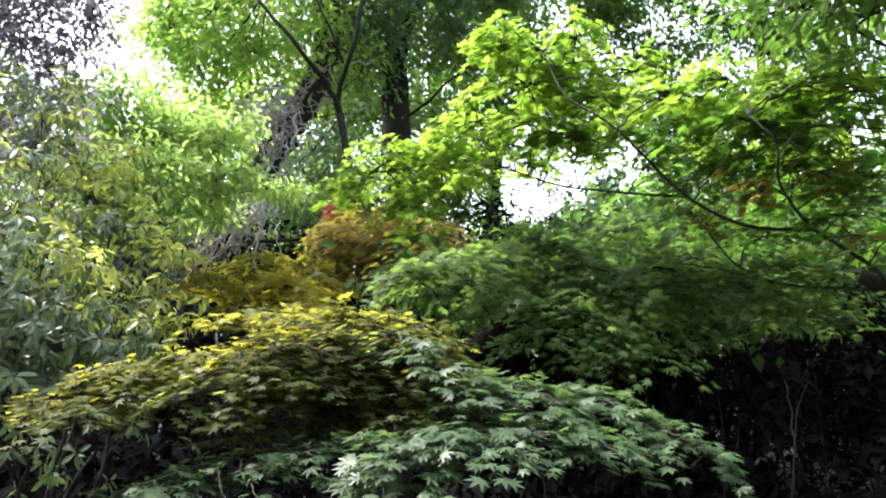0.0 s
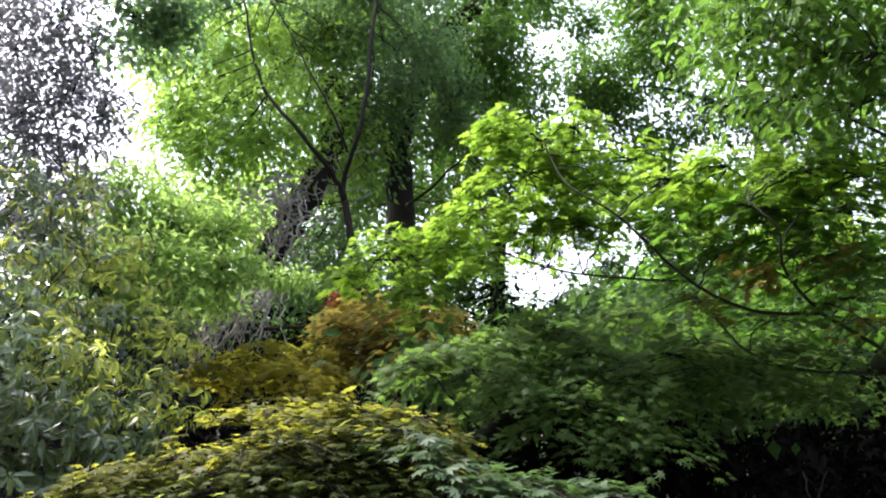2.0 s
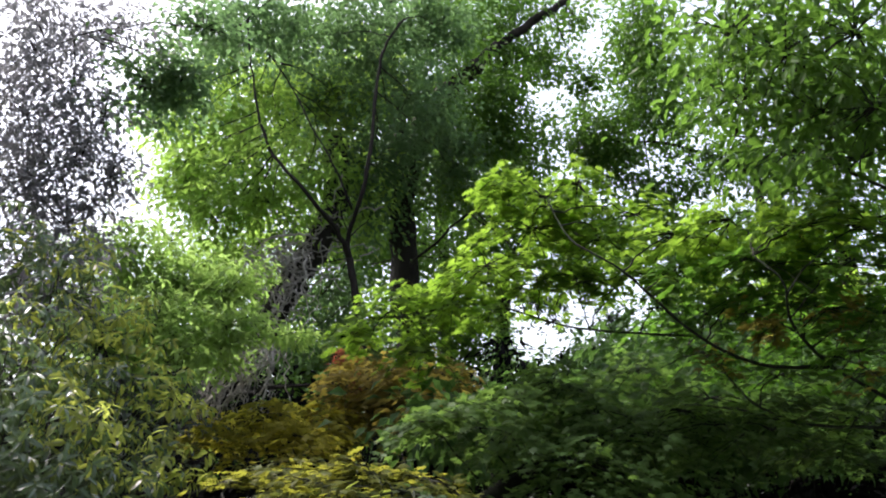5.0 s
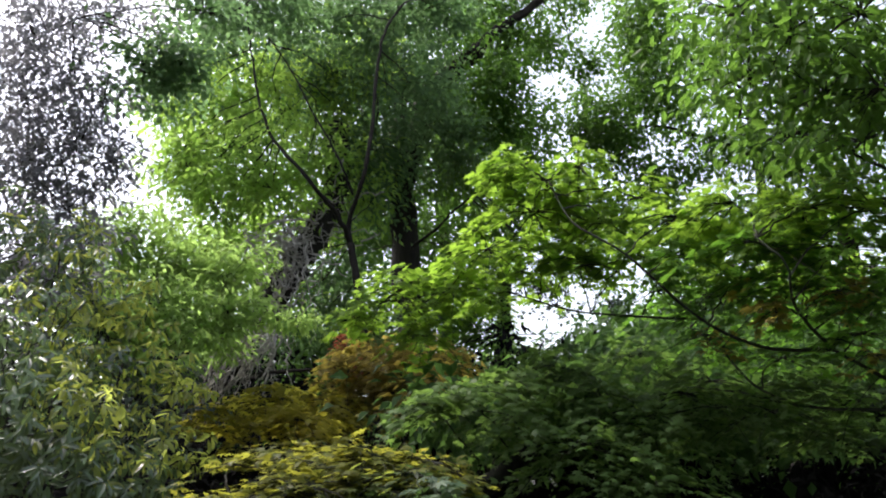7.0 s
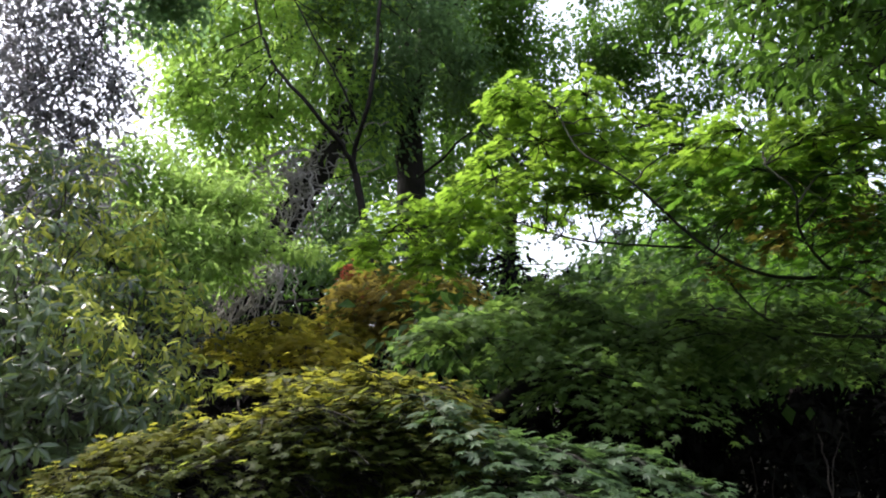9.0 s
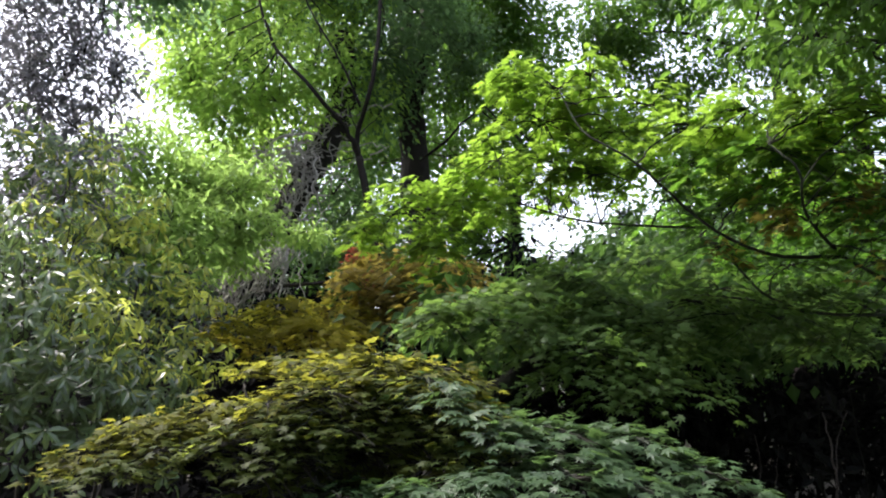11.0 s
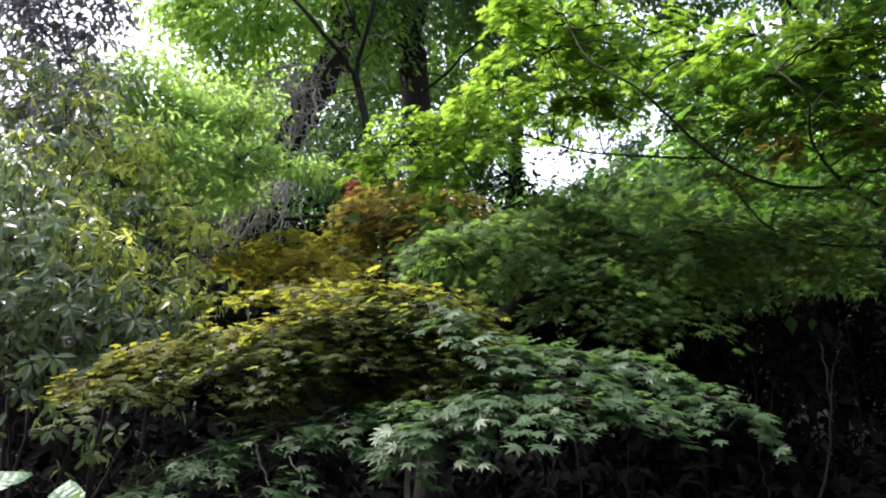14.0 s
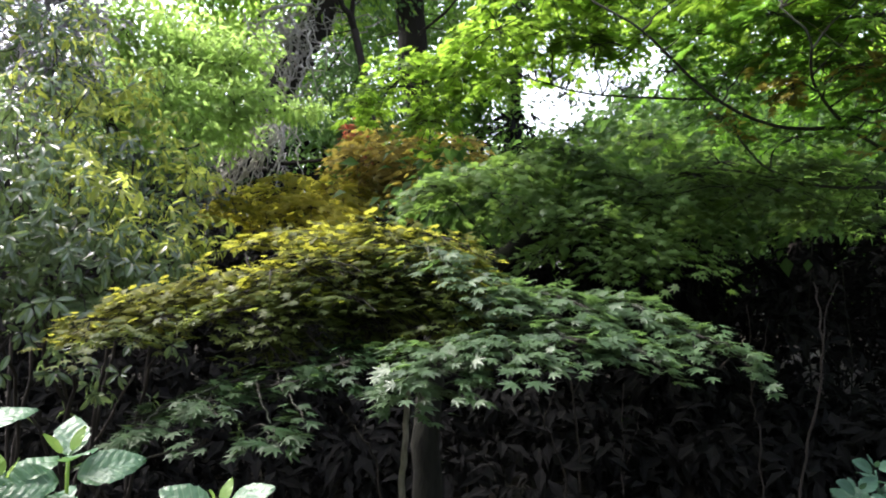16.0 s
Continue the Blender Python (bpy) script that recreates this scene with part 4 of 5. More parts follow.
# Stout tree behind, with ivy on its stem.
tree("stout_tree", "stout old tree with dark ivy-clad trunk and spreading limb",
     [(-0.01, 10.00, 0), (-0.21, 10.00, 2.65), (-0.41, 10.00, 4.37), (-0.47, 10.00, 5.56), (-0.10, 10.00, 6.84), (0.67, 10.00, 7.78)], 0.27, 0.13,
     [([(0.62, 10.00, 7.75), (1.47, 10.00, 8.45), (2.11, 10.00, 8.99), (2.79, 10.00, 9.86)], 0.11, 0.06), ([(-0.32, 9.60, 4.39), (0.02, 9.30, 4.58), (0.24, 9.20, 4.79), (0.56, 9.00, 5.00)], 0.03, 0.015),
      ([(-0.47, 10.00, 5.56), (-0.62, 10.20, 6.94), (-0.77, 10.40, 8.45), (-0.82, 10.40, 9.98)], 0.14, 0.08)],
     [("mid green leaves", M_CANOPY, SMALL, 0.09,
       [((0.75, 10.00, 6.86), (0.7, 0.8, 1.0), 237, 36, 0.17), ((0.26, 10.50, 5.87), (0.6, 0.6, 0.5), 112, 33, 0.17), ((0.98, 10.50, 8.56), (0.8, 0.8, 0.5), 125, 33, 0.18),
        ((0.51, 10.50, 9.42), (1.2, 0.8, 0.5), 140, 36, 0.18), ((1.79, 11.00, 8.47), (0.35, 0.5, 0.5), 50, 28, 0.15), ((1.06, 10.50, 7.94), (0.4, 0.4, 0.6), 60, 30, 0.15), ((2.42, 10.50, 7.66), (0.3, 0.4, 0.3), 36, 28, 0.14), ((1.19, 11.00, 6.18), (0.5, 0.5, 0.4), 61, 31, 0.16),
        ((-1.18, 11.50, 5.34), (1.0, 0.6, 0.5), 98, 31, 0.19), ((-1.86, 11.50, 4.38), (0.9, 0.6, 0.5), 98, 31, 0.19), ((-0.77, 11.50, 4.21), (0.9, 0.6, 0.5), 84, 31, 0.19), ((-0.83, 11.50, 3.49), (0.6, 0.4, 0.4), 90, 31, 0.17), ((-1.80, 11.50, 3.39), (0.6, 0.4, 0.4), 70, 31, 0.17), ((0.30, 11.50, 4.89), (0.8, 0.6, 0.6), 98, 31, 0.19), ((0.23, 12.00, 4.15), (0.7, 0.6, 0.5), 84, 31, 0.19), ((1.61, 11.00, 6.89), (0.45, 0.4, 0.5), 84, 28, 0.16), ((1.80, 11.00, 5.43), (0.6, 0.5, 0.5), 84, 31, 0.19), ((0.86, 11.50, 5.58), (0.7, 0.5, 0.5), 98, 31, 0.19), ((0.89, 12.00, 4.74), (0.5, 0.5, 0.35), 56, 31, 0.18), ((0.63, 12.50, 3.87), (0.4, 0.4, 0.5), 50, 30, 0.16), ((2.23, 11.50, 4.83), (0.7, 0.5, 0.4), 70, 31, 0.18), ((2.27, 11.50, 8.56), (0.5, 0.4, 0.5), 30, 20, 0.17), ((2.53, 11.50, 7.68), (0.3, 0.4, 0.5), 24, 20, 0.17), ((1.62, 11.50, 6.29), (0.5, 0.4, 0.4), 40, 24, 0.17), ((2.31, 11.00, 9.37), (0.5, 0.5, 0.4), 62, 28, 0.16), ((2.95, 12.00, 4.10), (0.3, 0.4, 0.4), 30, 23, 0.17)]),
      # The dark leaf colour stands for backlit silhouettes here.
      ("small leaves coloured dark as silhouettes against the bright gap", M_IVY, SMALL, 0.06, [((1.45, 9.50, 3.86), (0.45, 0.3, 0.10), 46, 16, 0.10), ((2.36, 9.50, 3.60), (0.16, 0.3, 0.35), 56, 16, 0.12), ((1.72, 9.50, 2.90), (0.6, 0.3, 0.10), 70, 18, 0.12), ((1.60, 9.50, 3.60), (0.5, 0.3, 0.22), 40, 10, 0.09), ((2.15, 9.50, 3.15), (0.22, 0.3, 0.2), 40, 12, 0.09)]),
      ("dark ivy on the trunk", M_IVY, SMALL, 0.07,
       [((-0.22, 9.90, 3.45), (0.30, 0.30, 0.7), 84, 33, 0.09), ((-0.62, 9.90, 5.9), (0.16, 0.2, 0.5), 30, 30, 0.09)])], M_BARK, density=0.7)


# Leaning trunk hung with bare vines.
def vine_trunk():
    line = [(-2.55, 8.40, 0), (-2.57, 8.40, 2.09), (-2.23, 8.40, 2.78), (-1.75, 8.40, 3.64), (-1.41, 8.50, 4.30), (-1.25, 8.60, 4.85), (-1.26, 8.80, 5.79)]
    ob = thing("vine_clad_tree", line[0], "leaning dark trunk hung with tangled bare grey vines", "tree", "woodland trees")
    trunk = part("trunk", tube(line, 0.20, 0.14, 12, 6, 0.02, 0.08), M_BARK, ob, smooth=True)
    spine = smooth_line(line, 8)
    for pts in [[(-1.68, 8.00, 4.17), (-1.55, 7.90, 3.91), (-1.56, 7.90, 3.59), (-1.66, 7.90, 3.33)], [(-1.77, 8.00, 4.07), (-1.64, 7.90, 3.78), (-1.64, 7.90, 3.46), (-1.75, 7.90, 3.27)],
                [(-1.89, 8.00, 3.94), (-2.11, 7.90, 3.84), (-2.18, 7.90, 3.64)], [(-1.33, 8.00, 4.21), (-1.68, 7.80, 4.18), (-2.09, 7.80, 3.91), (-2.28, 7.80, 3.61)], [(-1.59, 8.00, 4.14), (-1.79, 7.80, 3.94), (-1.94, 7.80, 3.62), (-1.86, 7.80, 3.34)], [(-1.49, 8.00, 4.08), (-1.42, 7.80, 3.63), (-1.52, 7.80, 3.31)], [(-1.43, 8.00, 4.14), (-1.57, 7.90, 4.11), (-1.88, 7.90, 4.04), (-2.13, 7.90, 4.00)],
                [(-1.68, 7.40, 2.91), (-1.78, 7.20, 2.68), (-1.84, 7.00, 2.38), (-2.05, 7.00, 2.15)], [(-1.82, 7.40, 2.93), (-1.83, 7.20, 2.62), (-1.97, 7.00, 2.38), (-2.19, 7.00, 2.22)],
                [(-1.62, 7.40, 2.88), (-1.58, 7.20, 2.57), (-1.64, 7.10, 2.34), (-1.73, 7.00, 2.13)], [(-1.90, 7.40, 2.87), (-1.59, 7.30, 2.81), (-1.60, 7.20, 2.46), (-1.58, 7.10, 2.19)],
                [(-1.84, 7.10, 2.39), (-1.74, 7.10, 2.55), (-1.61, 7.20, 2.68), (-1.71, 7.30, 2.86)], [(-2.07, 7.40, 2.87), (-1.82, 7.30, 2.92), (-1.63, 7.30, 2.92)]]:
        part("vine", tube(pts, 0.016, 0.010, 6, 7, 0.014, 0.08), M_VINE, trunk)
    part("limb", tube([(-2.18, 8.00, 2.42), (-1.57, 7.20, 2.43), (-1.20, 7.10, 2.45), (-0.88, 7.10, 2.50), (-0.61, 7.10, 2.60)], 0.024, 0.012, 7, 6, 0.008), M_BARK, trunk, smooth=True)
    for k in range(44):
        a = np.array((-1.82, 7.30, 2.86)) + rng.normal(0, 1, 3) * (0.16, 0.12, 0.05)
        d = np.array([rng.uniform(-0.5, 0.12), rng.normal(0, 0.08), -rng.uniform(0.4, 0.75)])
        part("vine", tube([a, a + d * 0.35 + rng.normal(0, 0.05, 3), a + d * 0.7 + rng.normal(0, 0.05, 3), a + d], rng.uniform(0.007, 0.013), 0.004, 5, 6, 0.014), M_VINE, trunk)
    for k in range(46):
        i = int(rng.integers(10, 36))
        a = spine[i] + rng.normal(0, 1, 3) * (0.16, 0.1, 0.14) + (0, -0.22, 0.05)
        drop = rng.uniform(0.5, 1.1)
        lean = rng.normal(-0.2, 0.2)
        pts = [a, a + np.array([lean * 0.3 + rng.normal(0, 0.06), -0.06, -0.3 * drop]), a + np.array([lean * 0.8 + rng.normal(0, 0.06), -0.04, -0.7 * drop]),
               a + np.array([lean + rng.normal(0, 0.05), rng.normal(0, 0.1), -drop])]
        part("vine", tube(pts, rng.uniform(0.006, 0.014), 0.004, 5, 6, 0.018), M_VINE, trunk)
    for k in range(26):
        a = np.array((-1.70, 7.80, 3.72)) + rng.normal(0, 1, 3) * (0.17, 0.1, 0.18)
        d = unit(rng.normal(0, 1, 3) * (0.8, 0.2, 1) + (0.3, 0, 0)) * rng.uniform(0.15, 0.34)
        part("vine", tube([a - d, a - d * 0.3 + rng.normal(0, 0.06, 3), a + d * 0.4 + rng.normal(0, 0.06, 3), a + d], rng.uniform(0.008, 0.014), 0.005, 5, 6, 0.016), M_VINE, trunk)
    for k in range(24):
        i = int(rng.integers(12, 40))
        a = spine[i] + rng.normal(0, 1, 3) * (0.12, 0.06, 0.12) + (0, -0.25, 0)
        d = unit(rng.normal(0, 1, 3) * (1, 0.3, 0.5)) * rng.uniform(0.25, 0.5)
        part("vine", tube([a - d, a - d * 0.3 + rng.normal(0, 0.06, 3), a + d * 0.4 + rng.normal(0, 0.06, 3), a + d], 0.012, 0.006, 5, 6, 0.02), M_VINE, trunk)


vine_trunk()

# Trees on the far right, full of sky specks.
tree("speckled_tree", "mid green broadleaf tree with sky showing through",
     [(6.2, 10.2, 0), (6.0, 10.0, 3.0), (5.6, 9.8, 6.0), (5.2, 9.6, 8.5)], 0.18, 0.06,
     [([(5.9, 10, 3.6), (4.34, 9.00, 5.35), (3.26, 9.00, 5.90), (2.35, 9.00, 5.96)], 0.05, 0.015), ([(5.7, 9.8, 5.5), (4.09, 9.00, 6.59), (3.19, 9.00, 7.10)], 0.05, 0.015)],
     [("mid green leaves", M_CANOPY, SMALL, 0.075,
       [((2.27, 9.00, 5.96), (0.5, 0.6, 0.5), 170, 36, 0.13), ((2.92, 9.00, 6.57), (0.6, 0.6, 0.6), 125, 33, 0.15), ((2.84, 9.00, 5.32), (0.7, 0.6, 0.45), 112, 31, 0.15),
        ((3.70, 9.00, 5.74), (0.7, 0.6, 0.6), 90, 34, 0.12), ((4.59, 9.00, 5.60), (0.8, 0.6, 0.5), 110, 34, 0.12), ((5.46, 9.00, 5.29), (0.8, 0.6, 0.5), 110, 34, 0.12),
        ((2.88, 9.00, 7.72), (0.42, 0.6, 0.7), 150, 34, 0.14), ((4.37, 9.50, 7.42), (1.2, 0.6, 0.7), 154, 31, 0.17), ((6.01, 9.50, 7.18), (1.0, 0.6, 1.0), 168, 31, 0.17),
        ((2.20, 10.00, 4.92), (0.5, 0.5, 0.3), 42, 28, 0.15), ((3.91, 10.00, 4.87), (0.9, 0.5, 0.35), 84, 28, 0.16), ((2.06, 10.00, 5.44), (0.5, 0.5, 0.4), 64, 31, 0.17), ((3.18, 9.50, 4.78), (0.6, 0.5, 0.4), 78, 31, 0.17), ((4.88, 9.50, 4.82), (0.9, 0.5, 0.4), 112, 31, 0.17)])], M_BARK, density=0.75)

# Hornbeam whose low branches hang near on the right.
tree("hornbeam", "hornbeam with pointed light green leaves hanging from low branches",
     [(2.7, 2.6, 0), (2.65, 2.6, 1.6), (2.6, 2.6, 3.0), (2.4, 2.6, 4.2)], 0.10, 0.05,
     [([(2.6, 2.6, 2.9), (1.84, 2.70, 3.11), (1.59, 2.70, 3.29), (1.34, 2.70, 3.47), (1.12, 2.80, 3.59)], 0.018, 0.004), ([(2.62, 2.6, 2.4), (1.86, 2.80, 2.82), (1.62, 2.90, 3.02), (1.36, 3.00, 3.14)], 0.014, 0.004)],
     [("pointed light green leaves", M_BEECH, POINTED, 0.050,
       [((1.25, 2.70, 3.47), (0.32, 0.39, 0.25), 46, 26, 0.135), ((1.37, 2.50, 3.26), (0.38, 0.39, 0.25), 65, 26, 0.135),
        ((1.59, 2.40, 3.28), (0.38, 0.39, 0.28), 65, 26, 0.135), ((1.33, 2.80, 3.23), (0.41, 0.39, 0.20), 53, 26, 0.135), ((1.53, 2.60, 3.05), (0.41, 0.39, 0.22), 57, 26, 0.135),
        ((1.62, 2.40, 2.97), (0.32, 0.39, 0.25), 50, 26, 0.135), ((1.55, 2.90, 3.02), (0.38, 0.39, 0.13), 30, 21, 0.135), ((1.40, 2.60, 3.68), (0.7, 0.52, 0.20), 70, 26, 0.144),
        ((1.72, 2.70, 2.90), (0.32, 0.39, 0.14), 30, 21, 0.135)]),
      # Out of view: added overhead only to shade the maples on the right.
      ("unseen upper leaves added to shade the right side", M_BEECH, OVAL, 0.07,
       [((2.5, 3.0, 4.8), (0.9, 0.9, 0.4), 40, 40, 0.22), ((1.6, 4.3, 5.6), (1.0, 0.9, 0.4), 72, 40, 0.22), ((3.0, 4.3, 5.4), (1.1, 1.0, 0.6), 40, 40, 0.22), ((3.6, 2.8, 4.0), (0.8, 1.0, 0.9), 40, 40, 0.22)])], M_MBARK, density=0.55)

# Taller trees behind, closing the view through the crowns.
for BASE, CLOUDS in [((-3.4, 13.5, 0), [((-3.81, 13.00, 7.71), (1.3, 0.8, 1.8), 284, 39, 0.26), ((-2.40, 13.00, 9.34), (1.8, 0.8, 1.6), 284, 39, 0.26), ((-2.17, 13.00, 5.81), (1.4, 0.8, 1.0), 184, 39, 0.24), ((-4.69, 12.00, 3.97), (1.4, 0.6, 0.85), 170, 37, 0.2)]),
                     ((0.2, 14.5, 0), [((-0.14, 14.00, 8.91), (1.6, 0.8, 2.0), 284, 39, 0.27), ((-0.31, 14.00, 6.04), (1.6, 0.8, 1.0), 201, 39, 0.25), ((1.27, 14.00, 6.67), (1.0, 0.8, 1.2), 134, 39, 0.25), ((0.68, 14.00, 11.13), (1.4, 0.8, 1.0), 134, 39, 0.26)]),
                     ((6.4, 13.5, 0), [((4.58, 13.00, 9.13), (1.3, 0.8, 1.2), 130, 37, 0.24), ((5.91, 13.00, 5.74), (1.8, 0.8, 0.7), 200, 37, 0.22), ((4.65, 13.00, 4.59), (0.8, 0.8, 0.8), 150, 37, 0.22), ((6.71, 13.00, 4.58), (1.6, 0.8, 0.8), 220, 37, 0.22), ((7.93, 13.00, 8.83), (1.5, 0.8, 1.6), 120, 37, 0.24), ((3.38, 13.00, 5.80), (0.8, 0.8, 0.7), 70, 37, 0.22)])]:
    tree("tall_tree", "tall broadleaf woodland tree with mid green leaves", [BASE, (BASE[0] + 0.1, BASE[1], 4.0), (BASE[0] - 0.2, BASE[1] - 0.2, 8.5)], 0.2, 0.07, [],
         [("mid green leaves", M_CANOPY, SMALL, 0.125, CLOUDS)], M_BARK, density=0.6)

# Ivy-clad far stem in the bright gap.
tree("far_ivy_stem", "slim far trunk wrapped in pale green ivy", [(1.22, 14.00, 0), (1.24, 14.00, 3.07), (1.34, 14.00, 4.14), (1.40, 14.00, 5.84)], 0.15, 0.11, [],
     [("pale ivy leaves", M_FRESH, SMALL, 0.10, [((1.31, 14.00, 4.14), (0.16, 0.16, 1.1), 110, 24, 0.07)])], M_BARK)


# Understorey trees in the dim ground behind.
def mid_trees():
    for name, c, r, n, mat in [("understorey_tree", (-1.87, 12.00, 3.37), (1.0, 0.8, 0.7), 150, M_CANOPY), ("understorey_tree", (0.36, 13.00, 3.55), (1.1, 0.8, 0.8), 150, M_CANOPY),
                               ("understorey_tree", (2.42, 13.00, 2.61), (1.4, 0.8, 0.6), 190, M_WOODS), ("understorey_tree", (4.30, 12.00, 3.38), (1.3, 0.8, 0.9), 190, M_WOODS),
                               ("understorey_tree", (6.13, 12.00, 3.87), (1.2, 0.8, 0.8), 150, M_WOODS), ("understorey_tree", (7.68, 12.00, 3.52), (1.2, 0.8, 1.0), 160, M_WOODS),
                               ("understorey_tree", (-2.28, 11.00, 2.00), (1.1, 0.8, 0.7), 150, M_WOODS), ("understorey_tree", (-4.24, 11.00, 2.69), (1.6, 0.8, 1.0), 200, M_ASH)]:
        x, y, z = c
        tree(name, "leafy young woodland tree with mid green leaves", [(x + 0.1, y + 0.1, 0), (x, y, z * 0.5), (x - 0.1, y, z)], 0.07, 0.03, [],
             [("green leaves", mat, SMALL, 0.085, [(c, r, int(n * 1.4), 32, 0.19)])], M_BARK, "understorey trees")


mid_trees()


# Thicket of bare stems to the right, its leaves near-black to stand for shade.
def thicket():
    ob = thing("thicket", (2.5, 6.0, 0), "thicket of thin bare stems, its leaves coloured near-black for shade", "thicket", kind="stuff")
    stems = []
    for k in range(60):
        x, y = rng.uniform(-0.6, 5.5), rng.uniform(5.4, 9.0)
        h = rng.uniform(1.2, 2.6)
        stems.append(tube([(x, y, -0.05), (x + rng.normal(0, 0.08), y, h * 0.5), (x + rng.normal(0, 0.2), y + rng.normal(0, 0.1), h)], rng.uniform(0.006, 0.016), 0.003, 5, 4, 0.012))
    part("stemwork", joined(stems), M_SHADEMOSSBARK, ob, kind="stuff")
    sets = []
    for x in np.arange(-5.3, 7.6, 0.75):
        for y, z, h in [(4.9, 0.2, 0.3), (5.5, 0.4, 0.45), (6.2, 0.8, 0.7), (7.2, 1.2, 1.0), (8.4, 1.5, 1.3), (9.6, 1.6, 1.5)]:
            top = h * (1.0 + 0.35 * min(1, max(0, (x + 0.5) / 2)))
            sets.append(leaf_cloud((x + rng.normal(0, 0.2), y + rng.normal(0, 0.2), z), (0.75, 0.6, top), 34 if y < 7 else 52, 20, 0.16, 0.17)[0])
    part("foliage", blades(LONG, *gather(sets)), M_SHADELEAF, ob, kind="stuff")
    # Leaf roof added to keep sky light off the thicket below.
    roof = [leaf_cloud((x + rng.normal(0, 0.15), y, 2.5 + 0.12 * (y - 6) + rng.normal(0, 0.08)), (0.75, 0.65, 0.24), 46, 20, 0.085, 0.16)[0]
            for x in np.arange(2.1, 6.6, 0.75) for y in np.arange(5.2, 9.6, 0.85)]
    roof += [leaf_cloud((x + rng.normal(0, 0.1), y, 1.95 + 0.07 * (y - 5) + rng.normal(0, 0.05)), (0.6, 0.5, 0.18), 46, 18, 0.10, 0.16)[0]
             for x in np.arange(0.4, 2.2, 0.6) for y in np.arange(4.7, 9.2, 0.75)]
    part("overhang", blades(SMALL, *gather(roof)), M_WOODS, ob, "mid green leaves added over the stems to shade them", kind="stuff")


thicket()


def saplings():
    for line, r in [([(0.79, 4.20, 0), (0.78, 4.20, 0.28), (0.74, 4.20, 0.77), (0.71, 4.20, 1.09)], 0.008),
                    ([(1.52, 3.20, 0), (1.55, 3.20, 0.55), (1.62, 3.20, 0.92), (1.65, 3.20, 1.21), (1.66, 3.30, 1.45)], 0.007),
                    ([(1.56, 3.60, 0), (1.55, 3.60, 0.61), (1.51, 3.60, 0.91), (1.48, 3.60, 1.33)], 0.005),
                    ([(0.59, 3.40, 0), (0.56, 3.40, 0.53), (0.45, 3.30, 0.84), (0.36, 3.20, 0.99)], 0.005),
                    ([(1.05, 4.20, 0), (1.02, 4.20, 0.28), (1.03, 4.20, 0.83)], 0.005),
                    ([(-0.22, 3.00, 0), (-0.25, 3.00, 0.64), (-0.33, 3.00, 0.84), (-0.42, 3.00, 0.96)], 0.005)]:
        ob = thing("sapling", line[0], "thin bare grey sapling stem in the shade", "sapling", "saplings")
        part("stem", tube(line, r, r * 0.5, 7, 6, 0.006, 0.05), M_BARK, ob, smooth=True)
        top, side = np.array(line[-1]), np.array(line[-2])
        part("twig", reach_tube(side, side + (top - side) * 0.6 + (0.12, 0.05, 0.1), r * 0.5, 0.002, 0.05, 5), M_BARK, ob)


saplings()


# Far woods in front; the ring behind is unseen and added to block light.
def far_woods():
    ob = thing("far_woods", (0, 20, 0), "distant woods in front, with an unseen rear ring added to block light", "woods", kind="stuff")
    sets, trunks = [], []
    for k in range(110):
        a = rng.uniform(-0.62, 0.62)
        d = rng.uniform(16, 26)
        h = 3.2 + 0.09 * d + rng.normal(0, 0.5)
        x, y = d * math.sin(a), d * math.cos(a)
        sets.append(leaf_cloud((x, y, h * 0.5), (1.7, 1.2, h * 0.5), 42, 12, 0.22, 0.32)[0])
        trunks.append(tube([(x, y, 0), (x + rng.normal(0, 0.2), y, h * 0.8)], 0.12, 0.05, 6, 3, 0.03))
    # Added ring behind the viewpoint: cuts low sky light, lower towards the sun.
    for k in range(75):
        a = rng.uniform(0.7, 2 * np.pi - 0.7)
        d = rng.uniform(11, 15)
        open_side = abs(a - (2 * np.pi + SUN_TURN)) < 0.6
        x, y, h = d * math.sin(a), d * math.cos(a), rng.uniform(5, 7) if open_side else rng.uniform(9.5, 12.5)
        sets.append(leaf_cloud((x, y, h * 0.5), (2.2, 2.0, h * 0.5), 30, 10, 0.55, 0.6)[0])
        trunks.append(tube([(x, y, 0), (x, y, h * 0.8)], 0.2, 0.08, 6, 3, 0.05))
    part("timber", joined(trunks), M_BARK, ob, kind="stuff")
    part("foliage", blades(SMALL, *gather(sets)), M_WOODS, ob, kind="stuff")


far_woods()


# ---- hydrangeas in front ----
def broad_blade(length, width, curl, seed):
    """A broad toothed leaf with sunken veins."""
    r = np.random.default_rng(seed)
    ny, nx = 13, 7
    v = []
    for i in range(ny):
        y = i / (ny - 1)
        w = width * (math.sin(math.pi * min(1, y ** 0.8 * 0.97 + 0.015)) ** 0.75) * (1 + (0.06 if i % 2 else -0.02))
        for j in range(nx):
            u = j / (nx - 1) * 2 - 1
            z = 0.10 * abs(u) * w - curl * y * y * length - 0.05 * u * u * length * y + 0.012 * length * math.cos(7 * math.pi * (y - 0.35 * abs(u))) * (1 - abs(u) * 0.3)
            v.append((u * w / 2, y * length, z + r.normal(0, 0.0006)))
    t = []
    for i in range(ny - 1):
        for j in range(nx - 1):
            a = i * nx + j
            t += [(a, a + 1, a + nx + 1), (a, a + nx + 1, a + nx)]
    return np.array(v), np.array(t)


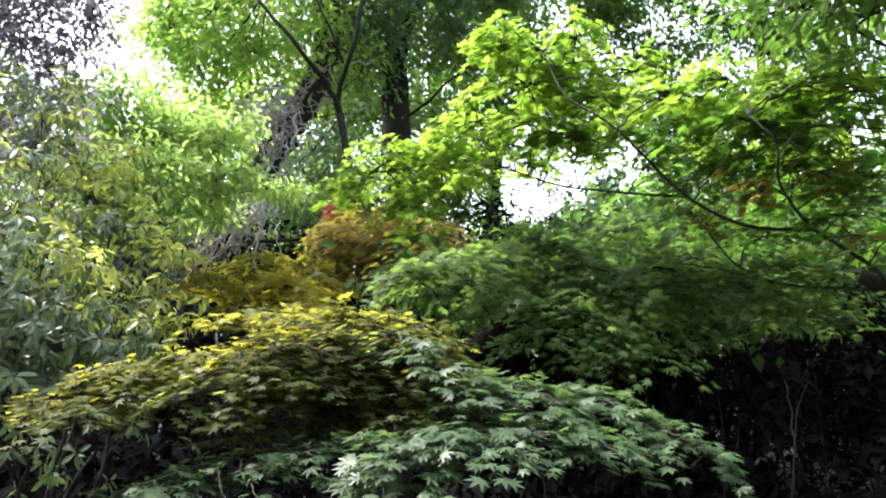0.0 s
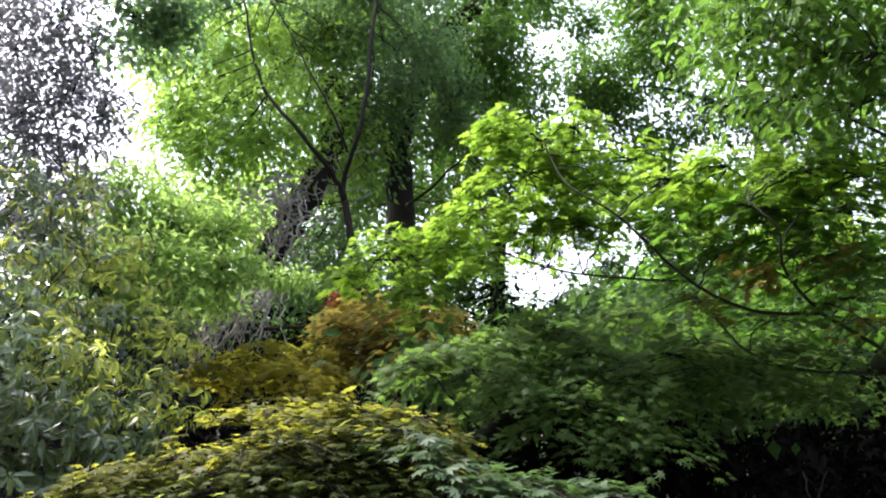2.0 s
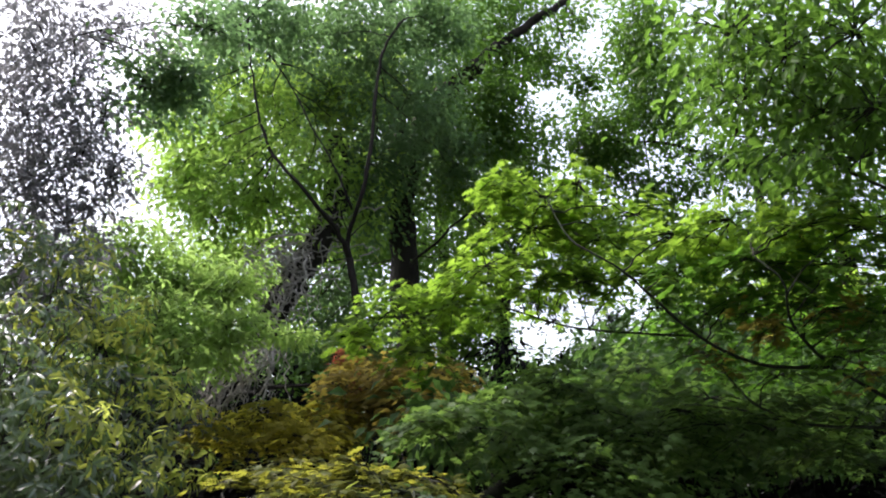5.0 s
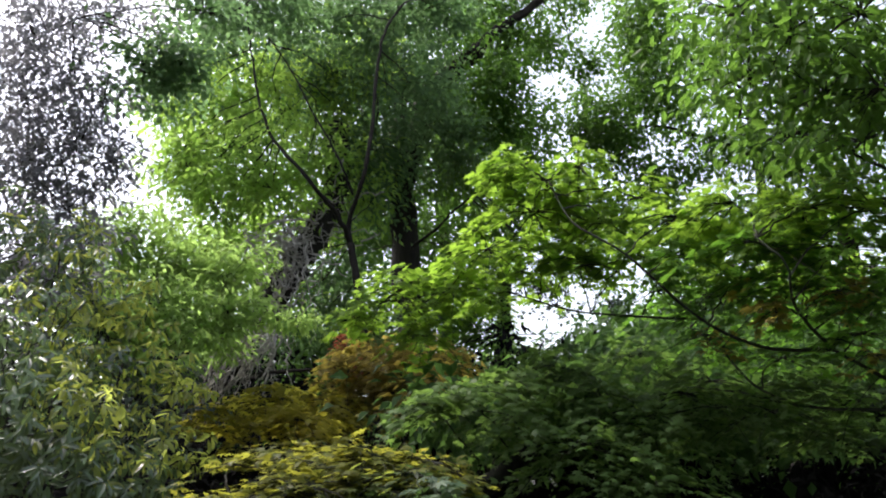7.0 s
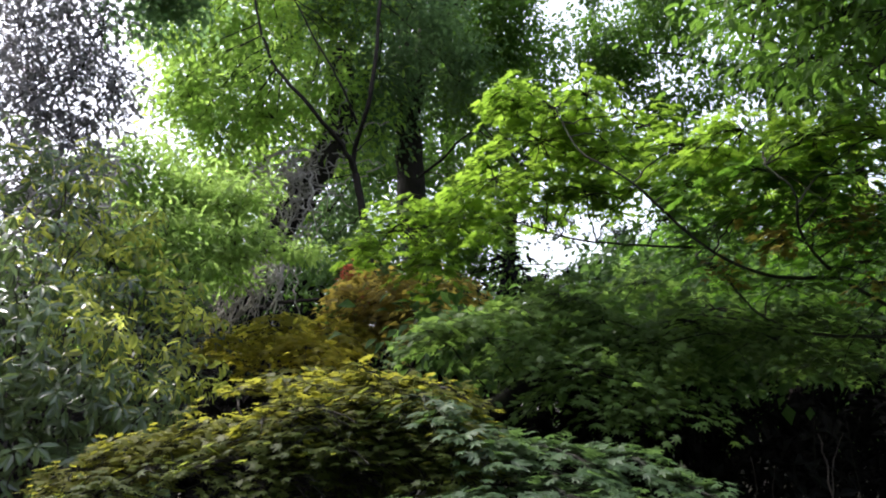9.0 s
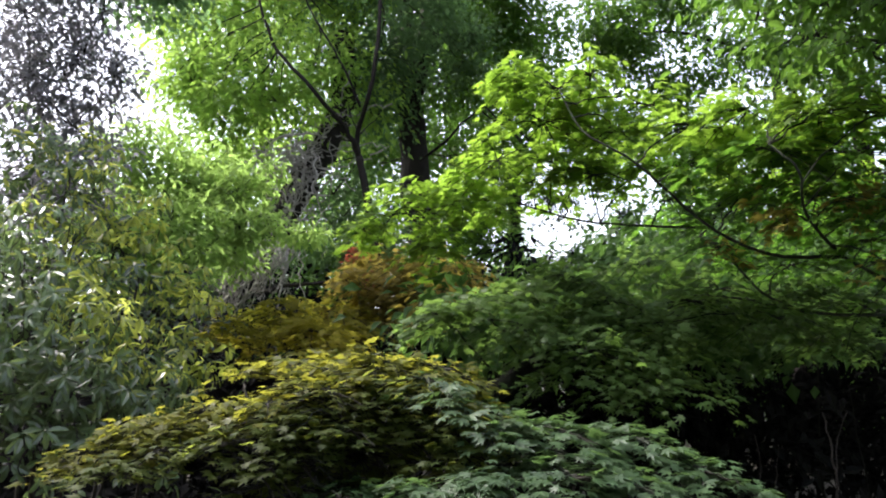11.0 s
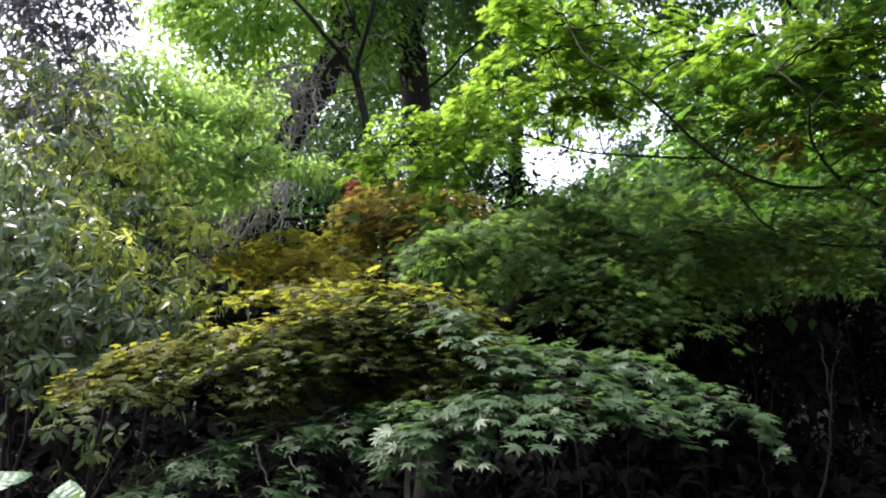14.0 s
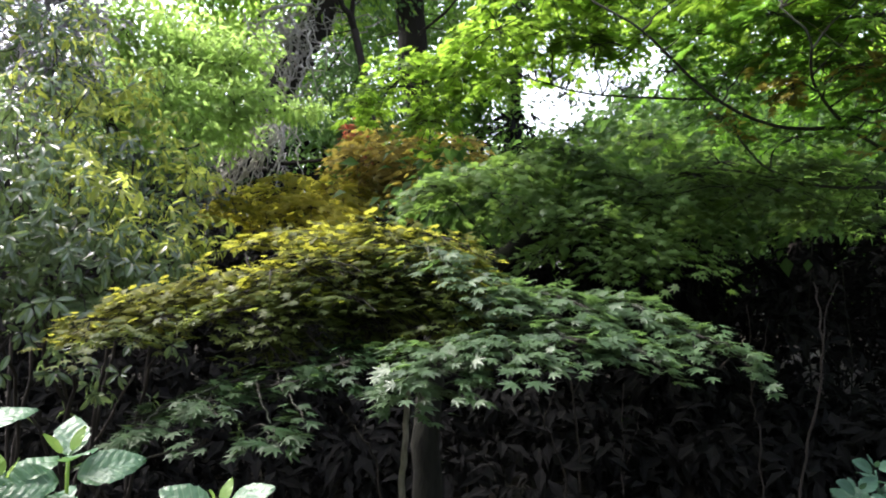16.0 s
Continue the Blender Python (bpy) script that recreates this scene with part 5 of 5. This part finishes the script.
def hydrangea(name, label, base, heads, material, young, size, seed):
    """Upright stems, each with crossed pairs of broad leaves, the youngest at the tip."""
    r = np.random.default_rng(seed)
    ob = thing(name, base, label, "shrub", "hydrangeas")
    kinds = [(1.0, 0.62, 0.22), (0.85, 0.64, 0.10), (1.15, 0.6, 0.32), (0.42, 0.45, 0.02)]
    meshes = [mesh_of("leaf", *broad_blade(size * a, size * a * w, c, seed + k), young if k == 3 else material, True) for k, (a, w, c) in enumerate(kinds)]
    for head in heads:
        h = np.array(head)
        b = np.array(base) + (h - base) * (0.3, 0.3, 0)
        stem = part("stem", tube([b, (b + h) / 2 + (0.02, 0, 0.05), h], 0.0045, 0.003, 6, 5), young, ob, smooth=True)
        turn0 = r.uniform(0, 2 * np.pi)
        for tier, (drop, lean, which) in enumerate([(0.0, 1.3, 3), (0.006, 0.55, 1), (0.035, 0.25, 0), (0.085, 0.0, 2)]):
            for q in range(2):
                a = turn0 + tier * np.pi / 2 + q * np.pi + r.normal(0, 0.25)
                ahead = np.array([[math.cos(a), math.sin(a), lean + r.normal(0, 0.18)]])
                x, y, z = frames_of(ahead, np.array([[r.normal(0, 0.25) + 0.15, r.normal(0, 0.25) - 0.6, 1.0]]))
                p = h - (0, 0, drop) - base + 0.014 * unit(ahead)[0]
                m = Matrix([[x[0][i], y[0][i], z[0][i], p[i]] for i in range(3)] + [[0, 0, 0, 1]])
                leaf = new("leaf", meshes[which])
                leaf.parent, leaf.matrix_local = stem, m


hydrangea("hydrangea", "hydrangea with broad fresh green toothed leaves", (-0.72, 1.15, 0),
          [(-0.585, 1.15, 1.272), (-0.655, 1.10, 1.25), (-0.70, 1.05, 1.36), (-0.63, 1.10, 1.19), (-0.52, 1.12, 1.155), (-0.35, 1.15, 1.19), (-0.56, 1.05, 1.17), (-0.45, 1.10, 1.11)], M_HYD, M_HYDNEW, 0.10, 11)
hydrangea("hydrangea", "hydrangea with dull blue-green leaves beside the dark thicket", (1.42, 2.2, 0),
          [(1.29, 2.20, 0.94), (1.41, 2.20, 0.97), (1.21, 2.15, 0.89), (1.29, 2.10, 0.87), (1.22, 2.10, 0.84)], M_HYDDARK, M_HYDDARK, 0.085, 12)
